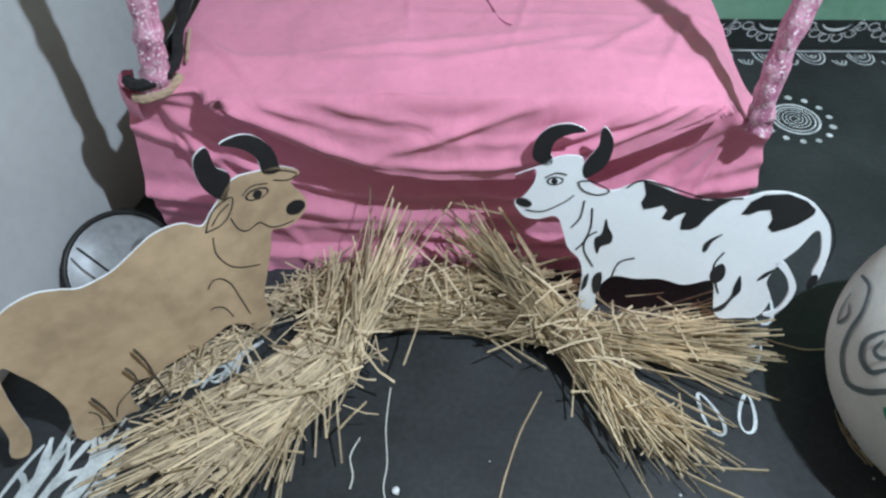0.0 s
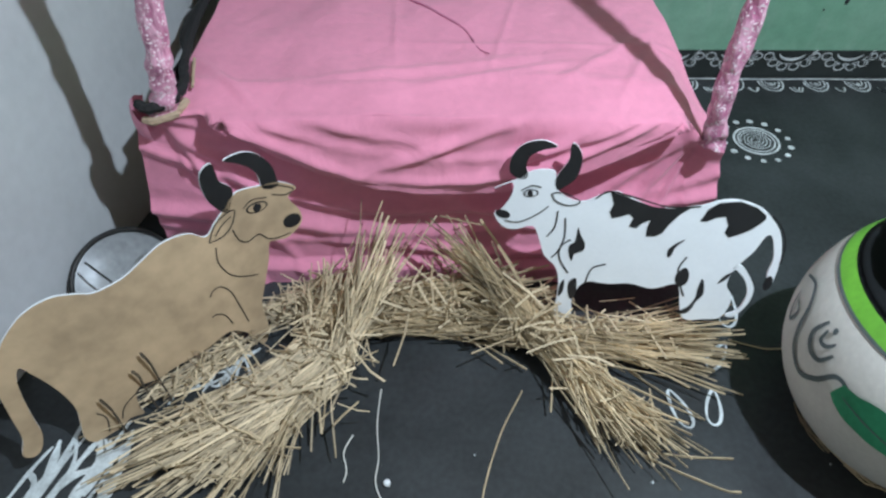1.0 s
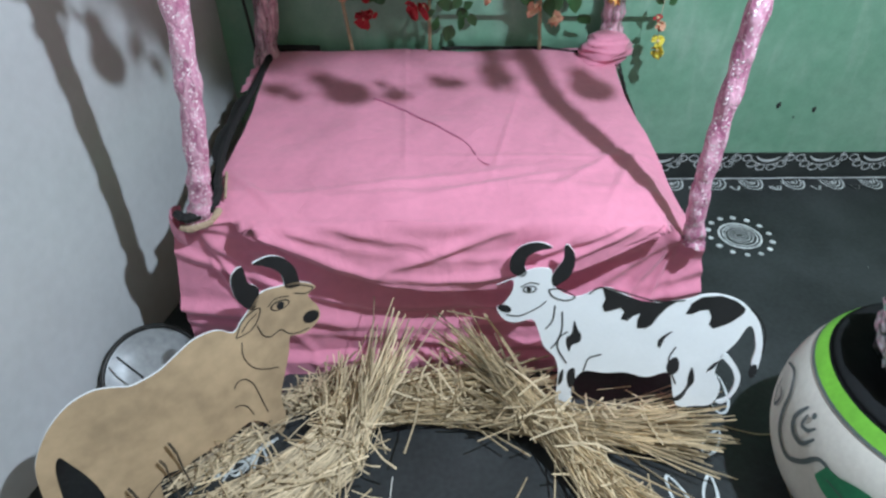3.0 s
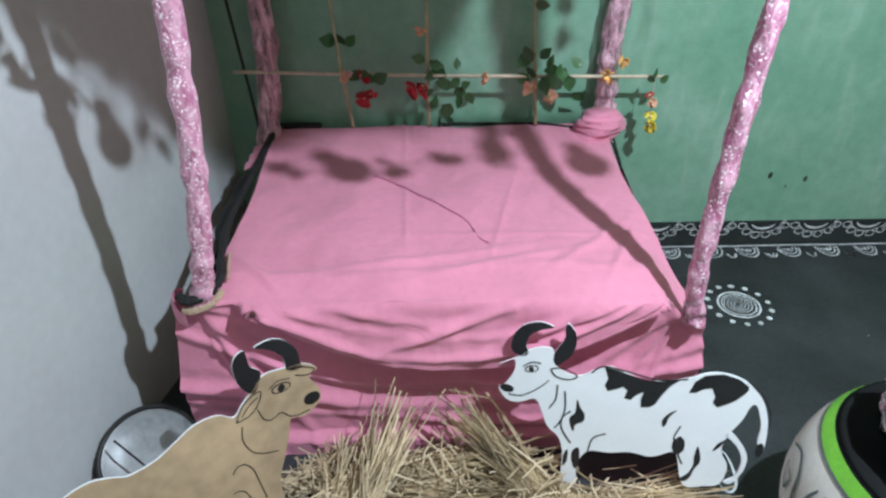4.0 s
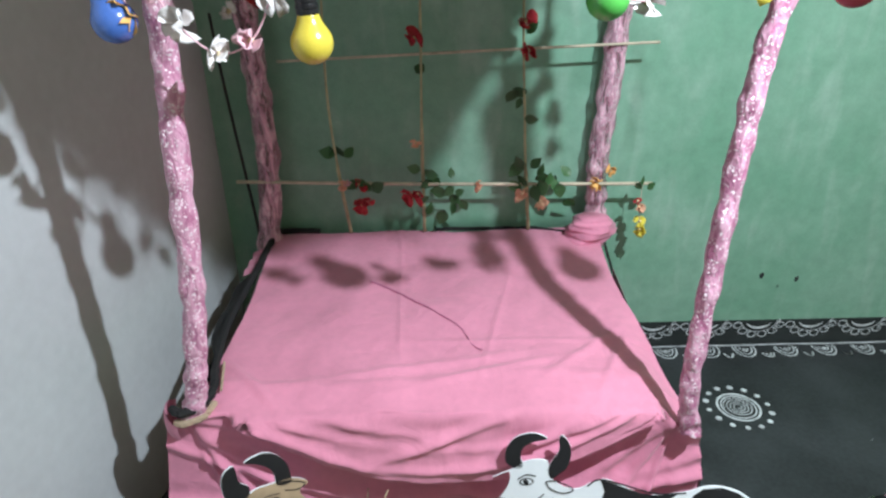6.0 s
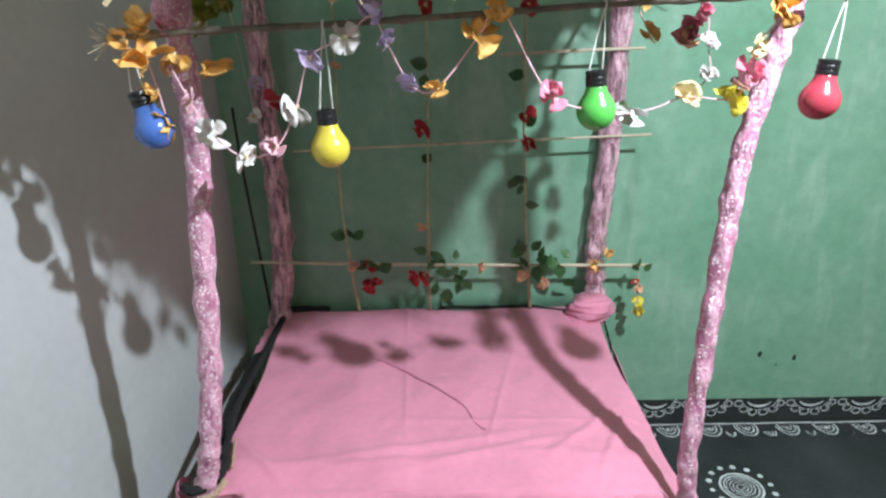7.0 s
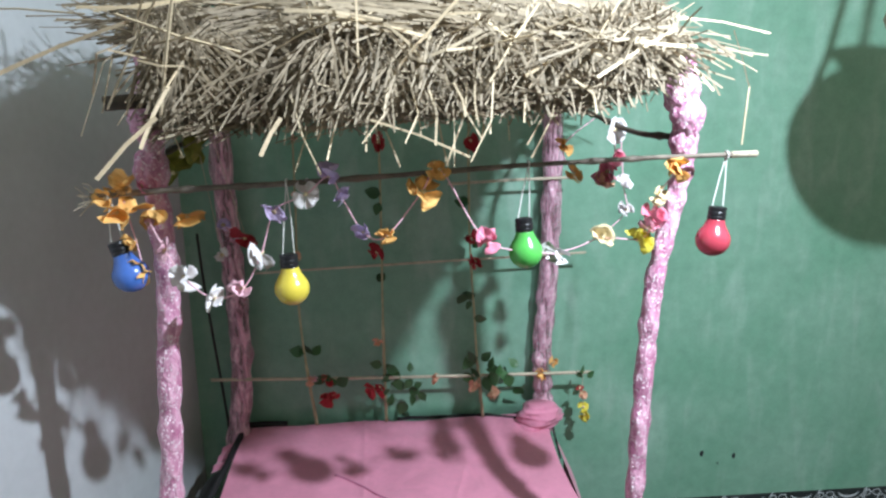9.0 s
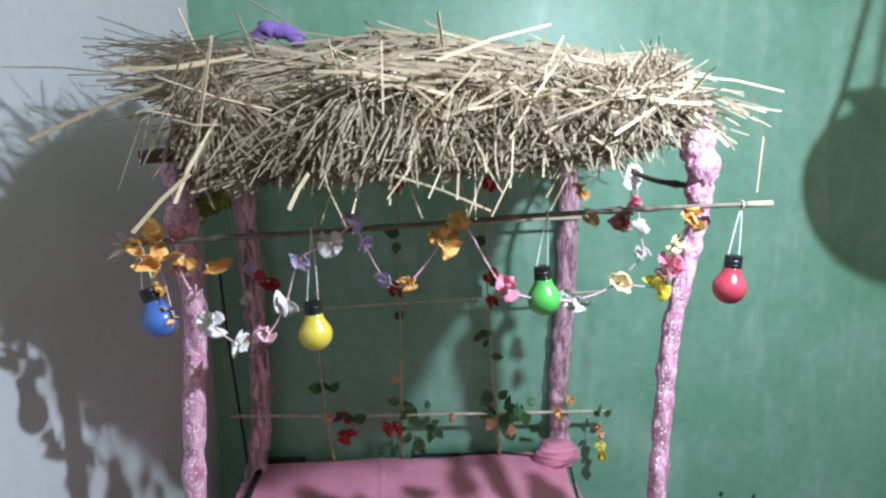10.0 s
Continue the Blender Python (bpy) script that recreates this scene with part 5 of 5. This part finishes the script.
def flower(parent, p, kind, r, seed, face=(0, -1, 0.2), name="flower"):
    rq = round(r * 1.2 / 0.004) * 0.004
    if rq not in CUPS:
        v, f = tube([(0, 0, -0.006), (0, 0, 0.0), (0, 0, 0.22 * rq)], [0.0018, 0.0030, 0.0042], 7)
        CUPS[rq] = mesh_of("flower", v, f, PET["cream"], True)
    rnd = random.Random(seed)
    d = (Vector(face) + Vector((rnd.uniform(-0.8, 0.8), rnd.uniform(-0.3, 0.3), rnd.uniform(-0.7, 0.7)))).normalized()
    turn = Vector((0, 0, 1)).rotation_difference(d).to_matrix().to_4x4() @ pose(0, 0, 0, 0, 0, rnd.uniform(0, 360)) @ Matrix.Diagonal((1, rnd.uniform(0.5, 0.95), 1, 1))
    say = {"pinkish": "pale pink"}.get(kind, kind) + " fabric flower"
    ob = put(name, CUPS[rq], parent, say, at=Matrix.Translation(local(parent, p)) @ turn)
    for k in range(5):
        key = (kind, rq, (seed + k) % 3)
        if key not in PETALS:
            PETALS[key] = petal_mesh(key[2], rq, PET[kind])
        put("petal", PETALS[key], ob, at=pose(0, 0, 0, rnd.uniform(-35, 35), rnd.uniform(-55, 30), 72 * k + rnd.uniform(-26, 26)) @ Matrix.Diagonal((rnd.uniform(0.75, 1.1), rnd.uniform(1.0, 1.5), rnd.uniform(0.7, 1.5), 1)))
    return ob


def garland(label, pts, kinds, seed, r=0.021):
    ob = group_at("flower_garland", label, "garland", pts[0])
    line = catmull(pts, 5, False)
    v, f = tube([local(ob, p) for p in line], 0.0013, 5)
    put("cord", mesh_of("cord", v, f, PET["pinkish"]), ob, "thin pink cord")
    for i, (p, k) in enumerate(zip(pts, kinds)):
        if k:
            flower(ob, p, k, r * (0.85 + 0.3 * ((i * 37 + seed) % 10) / 10), seed + i)
    return ob


Y = 0.725
garland("garland of small fabric flowers looped along the front twig",
        [(-0.345, Y, 1.155), (-0.324, Y, 1.105), (-0.299, Y, 1.060), (-0.257, Y, 1.026), (-0.211, Y, 1.041), (-0.179, Y, 1.096), (-0.155, Y, 1.162), (-0.106, Y, 1.186), (-0.069, Y, 1.214), (-0.050, Y, 1.178), (-0.018, Y, 1.123), (0.016, Y, 1.118), (0.073, Y, 1.186), (0.102, Y, 1.221), (0.176, Y, 1.105), (0.285, Y, 1.081)],
        [None, "pinkish", "white", "white", "pinkish", "white", "lilac", "white", "lilac", "lilac", "lilac", "orange", "orange", "orange", "rose", None], 3)
garland("garland of cream and pink flowers hung along the hut's side",
        [(0.285, 0.74, 1.079), (0.296, 0.75, 1.077), (0.335, 0.755, 1.086), (0.374, 0.76, 1.099), (0.434, 0.755, 1.095), (0.452, 0.75, 1.112), (0.455, 0.75, 1.135), (0.462, 0.748, 1.168), (0.492, 0.745, 1.213)],
        [None, "white", None, "cream", "yellow", "pinkish", "rose", "cream", "orange"], 31, 0.021)
garland("short strand of pale flowers hanging from the side twig", [(0.485, 1.0, 1.265), (0.495, 1.0, 1.161), (0.504, 1.0, 1.11), (0.475, 1.0, 1.075)], [None, "white", "white", None], 47, 0.018)
garland("bunch of rose flowers hanging from the side twig", [(0.472, 1.0, 1.27), (0.474, 1.0, 1.215), (0.462, 1.0, 1.19), (0.445, 1.0, 1.165)], ["white", "rose", "rose", "peach"], 53, 0.024)
garland("orange flowers hung by the back post", [(0.458, 1.07, 1.297), (0.385, 1.06, 1.238), (0.405, 1.05, 1.18)], [None, "orange", "orange"], 59, 0.021)
bunch = group_at("flower_bunch", "bunch of orange fabric flowers tied to the post", "flowers", (-0.352, 0.755, 1.18))
for i, (p, k, r) in enumerate((((-0.392, 0.728, 1.165), "orange", 0.026), ((-0.342, 0.738, 1.167), "orange", 0.027), ((-0.374, 0.74, 1.205), "orange", 0.022), ((-0.405, 0.735, 1.185), "orange", 0.02),
                               ((-0.300, 0.765, 1.152), "orange", 0.022), ((-0.366, 0.735, 1.074), "orange", 0.02), ((-0.374, 0.74, 1.118), "orange", 0.016), ((-0.356, 0.745, 1.205), "rose", 0.016), ((-0.348, 0.73, 1.145), "pinkish", 0.010))):
    flower(bunch, p, k, r, 70 + i)
v, f = tube([local(bunch, p) for p in ((-0.385, 0.74, 1.19), (-0.372, 0.74, 1.12), (-0.364, 0.738, 1.075))], 0.0012, 5)
put("cord", mesh_of("cord", v, f, PET["pinkish"]), bunch)
bunch = group_at("flower_bunch", "shaded olive leaves and red flowers behind the post", "flowers", (-0.36, 0.95, 1.22))
for i, (p, k, r) in enumerate((((-0.354, 0.95, 1.235), "olive", 0.028), ((-0.322, 0.95, 1.252), "olive", 0.028), ((-0.372, 0.95, 1.205), "olive", 0.024), ((-0.335, 0.95, 1.28), "olive", 0.026), ((-0.265, 1.0, 1.072), "red", 0.026), ((-0.285, 0.92, 1.11), "lilac", 0.014), ((-0.285, 0.9, 1.06), "white", 0.012))):
    flower(bunch, p, k, r, 90 + i)
for a, b in (((-0.33, 0.95, 1.28), (-0.285, 0.9, 1.06)), ((-0.30, 0.95, 1.27), (-0.265, 1.0, 1.08))):
    v, f = tube([local(bunch, a), local(bunch, b)], 0.0009, 4)
    put("cord", mesh_of("cord", v, f, M["pale"]), bunch)

# ---- flower lattice in front of the green wall ----
YL = 1.458
lattice = group_at("flower_lattice", "cane lattice with artificial rose vines before the green wall", "lattice", (0.0, YL, 0.453))
for k, (a, b, c, r) in enumerate((((-0.493, YL, 0.591), (0.02, YL, 0.575), (0.592, YL, 0.565), 0.0046), ((-0.352, YL, 0.892), (0.098, YL, 0.908), (0.562, YL, 0.923), 0.0035), ((0.175, YL, 1.123), (0.35, YL, 1.13), (0.528, YL, 1.134), 0.0042))):
    v, f = tube([local(lattice, p) for p in catmull([a, b, c], 8, False)], r, 6, 0.1, k)
    put("cane", mesh_of("cane", v, f, M["pale"], True), lattice, "thin split cane")
Z0 = 0.425
for k, pts in enumerate(([(-0.213, 1.500, Z0), (-0.227, YL, 0.616), (-0.239, YL, 0.808), (-0.232, YL, 1.072), (-0.228, YL, 1.327)], [(-0.011, 1.500, Z0), (-0.011, YL, 0.715), (-0.007, YL, 1.007), (-0.005, YL, 1.338)], [(0.275, 1.500, Z0), (0.255, YL, 0.599), (0.246, YL, 0.746), (0.233, YL, 1.007), (0.232, YL, 1.327)])):
    v, f = tube([local(lattice, Vector(p) + Vector((0, -0.007, 0))) for p in catmull(pts, 8, False)], [0.0048] * 9 + [0.0032] * 40, 6, 0.15, k)
    put("stem", mesh_of("stem", v, f, M["olive_cane"], True), lattice, "pale vine stem")


def leaf_mesh(ln):
    vs, fs = [], []
    for i in range(7):
        t = i / 6
        w = 0.36 * ln * math.sin(math.pi * t ** 0.8) + 0.0003
        for j in (-1, 0, 1):
            vs.append((j * w, ln * t, -abs(j) * -0.12 * ln * (1 - t) - 0.15 * ln * t * t))
    for i in range(6):
        for j in range(2):
            q = i * 3 + j
            fs.append((q, q + 1, q + 4, q + 3))
    return mesh_of("leaf", vs, fs, M["leaf"], True)


LEAF = {k: leaf_mesh(k) for k in (0.028, 0.036, 0.046)}


def leaf(p, size, seed):
    rnd = random.Random(seed)
    m = Matrix.Translation(local(lattice, p)) @ pose(0, 0, 0, rnd.uniform(55, 120), rnd.uniform(-30, 30), rnd.uniform(-40, 40)) @ pose(0, 0, 0, 0, 0, rnd.uniform(0, 360))
    put("leaf", LEAF[size], lattice, at=m)


YF = 1.447
for i, (x, z, size) in enumerate(((-0.229, 0.662, 0.046), (-0.237, 0.676, 0.036), (-0.143, 0.568, 0.036), (-0.16, 0.579, 0.028), (-0.005, 1.099, 0.046), (-0.011, 1.079, 0.036), (-0.022, 0.86, 0.036), (-0.019, 0.618, 0.036), (-0.004, 0.608, 0.036), (0.0, 0.589, 0.028),
                                  (0.066, 0.573, 0.036), (0.074, 0.55, 0.028), (0.061, 0.594, 0.028), (0.074, 0.526, 0.036), (0.088, 0.536, 0.036), (0.233, 1.069, 0.046), (0.219, 0.822, 0.046), (0.248, 0.817, 0.046), (0.233, 0.798, 0.028), (0.246, 0.748, 0.036), (0.255, 0.631, 0.046), (0.267, 0.618, 0.036), (0.243, 0.618, 0.036),
                                  (0.293, 0.585, 0.046), (0.277, 0.57, 0.046), (0.311, 0.57, 0.036), (0.34, 0.576, 0.046), (0.335, 0.555, 0.036), (0.562, 0.558, 0.028), (0.573, 0.555, 0.028), (0.554, 0.565, 0.028), (-0.029, 0.531, 0.036), (0.243, 0.948, 0.036))):
    leaf((x, YF, z), size, 200 + i)
    if z < 0.68 and x < 0.5:
        g = random.Random(500 + i)
        leaf((x + g.uniform(-0.03, 0.03), YF + g.uniform(0.0, 0.03), z - g.uniform(-0.02, 0.045)), g.choice((0.028, 0.036, 0.046)), 700 + i)
for i, (x, z, k, r) in enumerate(((-0.221, 0.585, "peach", 0.016), (-0.208, 0.589, "pinkish", 0.012), (-0.179, 0.581, "red", 0.020), (-0.169, 0.526, "red", 0.024), (-0.155, 0.533, "red", 0.018), (-0.02, 0.942, "red", 0.026), (-0.009, 1.24, "red", 0.024), (-0.028, 0.688, "peach", 0.013), (-0.04, 0.543, "red", 0.026), (-0.024, 0.555, "red", 0.018),
                                  (0.129, 0.576, "peach", 0.018), (0.235, 1.24, "red", 0.024), (0.235, 0.98, "red", 0.024), (0.247, 0.912, "red", 0.024), (0.246, 0.552, "peach", 0.028), (0.295, 0.527, "peach", 0.022), (0.442, 0.574, "orange", 0.020), (0.473, 0.608, "orange", 0.018), (0.558, 0.505, "peach", 0.016), (0.554, 0.521, "red", 0.010), (0.567, 0.44, "yellow", 0.020), (0.566, 0.463, "yellow", 0.014), (-0.228, 1.104, "peach", 0.015), (-0.235, 0.939, "peach", 0.013), (-0.228, 1.249, "peach", 0.015))):
    flower(lattice, (x, YF, z), k, r, 300 + i, (0.1, -1, 0.1))
v, f = tube([local(lattice, p) for p in ((0.562, YF, 0.565), (0.56, YF, 0.511), (0.567, YF, 0.448))], 0.001, 4)
put("cord", mesh_of("cord", v, f, M["pale"]), lattice)
v, f = tube(catmull([(-0.505, 1.49, 1.0), (-0.495, 1.49, 0.816), (-0.462, 1.48, 0.45), (-0.466, 1.475, 0.375)], 6, False), 0.004, 6)
tagged(put("cable", mesh_of("cable", v, f, M["rubber"], True)), "black electric cable running down behind the post", "cable")

# ---- painted clay pot with foil-wrapped top ----
PC, PR = Vector((0.78, 0.46, 0)), 0.22
pot = group_at("clay_pot", "big whitewashed clay pot painted with swirls and green bands", "pot", PC)
PZ = PR * 0.85


def pot_r(z):
    return math.sqrt(max(0.0004, PR * PR - (z - PZ) ** 2))


prof = [(pot_r(z), z) for z in [0.004 + 0.315 * i / 26 for i in range(27)]]
v, f = lathe(prof, 56)
put("body", mesh_of("body", v, f, M["clay"], True), pot)


def band(z0, z1, material, label, lift):
    zs = [z0 + (z1 - z0) * i / 5 for i in range(6)]
    v, f = lathe([(pot_r(z) + lift * pot_r(z) / PR, z + lift * (z - PZ) / PR) for z in zs], 56)
    put("painted_band", mesh_of("painted_band", v, f[:-2], material, True), pot, label)


band(0.294, 0.3145, M["lime"], "lime green painted band", 0.0015)
band(0.290, 0.2942, M["slate"], "thin dark outline", 0.0018)
band(0.3145, 0.3185, M["soot"], "black painted ring", 0.0015)
v, f = lathe([(0.1785, 0.3185), (0.172, 0.3235), (0.160, 0.325), (0.12, 0.320), (0.02, 0.318)], 48)
put("lid", mesh_of("lid", v, f, M["soot"], True), pot, "black lid over the mouth")


def on_pot(az, el, lift=0.0025):
    a, e = radians(az), radians(el)
    return Vector((math.cos(a) * math.cos(e), math.sin(a) * math.cos(e), math.sin(e))) * (PR + lift) + Vector((0, 0, PZ))


def pot_stroke(name, ang, width, material, label="", lift=0.0025):
    P = [on_pot(a, e, lift) for a, e in ((q.x, q.y) for q in catmull([(a, e, 0) for a, e in ang], 6, False))]
    vs, fs = [], []
    k = len(P)
    for i, p in enumerate(P):
        up = (p - Vector((0, 0, PZ))).normalized()
        d = P[min(i + 1, k - 1)] - P[max(i - 1, 0)]
        s = up.cross(d).normalized()
        w = width * (0.45 + 0.55 * math.sin(math.pi * i / (k - 1)))
        vs += [p + s * w / 2, p - s * w / 2]
    fs = [(2 * i, 2 * i + 1, 2 * i + 3, 2 * i + 2) for i in range(k - 1)]
    put(name, mesh_of(name, vs, fs, material, True), pot, label)


pot_stroke("painted_swirl", [(147, 13), (157, 18), (166, 14), (170, 5.5), (175, -2), (183.5, -5.4), (191, 1), (196, 9.5), (202, 9.3), (204, 6)], 0.009, M["slate"])
pot_stroke("painted_swirl", [(178.5, 20), (177, 12), (181, 7), (187, 7.5), (190, 14)], 0.009, M["slate"])
pot_stroke("painted_swirl", [(181, 18), (182, 13.2), (185.5, 13.7), (187.5, 17.5)], 0.007, M["slate"])
pot_stroke("painted_dot", [(182.4, 19.6), (183.3, 20), (184.4, 20.2)], 0.011, M["slate"])
pot_stroke("painted_swirl", [(153.7, 9), (156.8, 3.4), (161.8, 0.4), (163, 6.8), (158, 8)], 0.006, M["slate"])
pot_stroke("painted_leaf", [(199, 6.5), (206, 5), (214, 5.5), (222, 5), (231, 4), (240, 0)], 0.062, M["jade"], "jade green painted leaf with dark veins")
pot_stroke("painted_vein", [(202, 6), (212, 4), (222, 2), (232, -1)], 0.003, M["slate"], "", 0.004)


foil = group_at("foil_ball", "crumpled silver foil ball on the black pot lid", "foil", PC + Vector((-0.035, 0.0, 0.312)))
bm = bmesh.new()
bmesh.ops.create_icosphere(bm, subdivisions=4, radius=0.115)
for q in bm.verts:
    q.co = q.co * (1 + 0.12 * noise.noise(q.co * 30) + 0.05 * noise.noise(q.co * 90)) + Vector((0, 0, 0.100))
part("foil_wrap", bm, M["foil"], foil)
# ring of straw that the pot stands in
v, f = [], []
rnd = random.Random(5)
ringob = group_at("straw_ring", "ring of straw under the clay pot", "straw", PC)
for i in range(260):
    a = rnd.uniform(0, 2 * math.pi)
    r = rnd.uniform(0.115, 0.15)
    z = rnd.uniform(0.003, 0.03)
    pts = [Vector(((r + rnd.uniform(-0.008, 0.008)) * math.cos(a + t), (r + rnd.uniform(-0.008, 0.008)) * math.sin(a + t), z)) for t in (0, 0.25, 0.5)]
    stalk(v, f, pts, 0.0015)
stuff("straw_tuft", v, f, ringob)

# ---- tin basin leaning between platform and wall ----
basin = group_at("basin", "dented grey tin basin with a dark rim leaning by the wall", "basin", (-0.578, 0.735, 0.0))
at = Matrix.Translation((0, 0, 0.044)) @ pose(0, 0, 0, 30, 0, 16) @ Matrix.Scale(0.92, 4)
v, f = lathe([(0.002, -0.012), (0.05, -0.014), (0.085, -0.008), (0.100, 0.006), (0.106, 0.012), (0.106, 0.016), (0.098, 0.012), (0.082, -0.003), (0.05, -0.009), (0.002, -0.008)], 40)
put("bowl", mesh_of("bowl", v, f, M["tin"], True), basin, at=at)
v, f = tube(arc((0, 0, 0.016), 0.106, 0, 360, 40, ACROSS, -OUT), 0.006, 6, 0.1, 2, False)
put("rim", mesh_of("rim", v, f, M["rubber"], True), basin, "dark rolled rim", at=at)
v, f = tube(catmull([(-0.05, -0.02, 0.115), (0.0, -0.045, 0.085), (0.03, -0.06, 0.06), (0.045, -0.075, 0.04)], 6, False), 0.0022, 5)
put("wire", mesh_of("wire", v, f, M["rubber"]), basin, "thin dark wire")

# ---- pot in rope slings beside the lamp, whose shadow falls on the green wall ----
sling = group_at("hanging_pot", "round pot hung in rope slings from the ceiling", "pot", (1.139, 0.92, 1.482))
sling.scale = (1.117, 1.117, 1.09)
v, f = lathe([(0.02, -0.118)] + [(0.128 * math.cos(radians(a)), 0.122 * math.sin(radians(a))) for a in range(-70, 62, 10)] + [(0.055, 0.115), (0.075, 0.135)], 32)
put("body", mesh_of("body", v, f, M["card"], True), sling)
for k in range(4):
    a = radians(45 + 90 * k)
    v, f = tube([(0.10 * math.cos(a), 0.10 * math.sin(a), -0.075), (0.13 * math.cos(a), 0.13 * math.sin(a), 0.0), (0.085 * math.cos(a), 0.085 * math.sin(a), 0.12), (0.012 * math.cos(a), 0.012 * math.sin(a), 0.5), (0, 0, 1.115)], 0.006, 6)
    put("rope", mesh_of("rope", v, f, M["pale"]), sling)
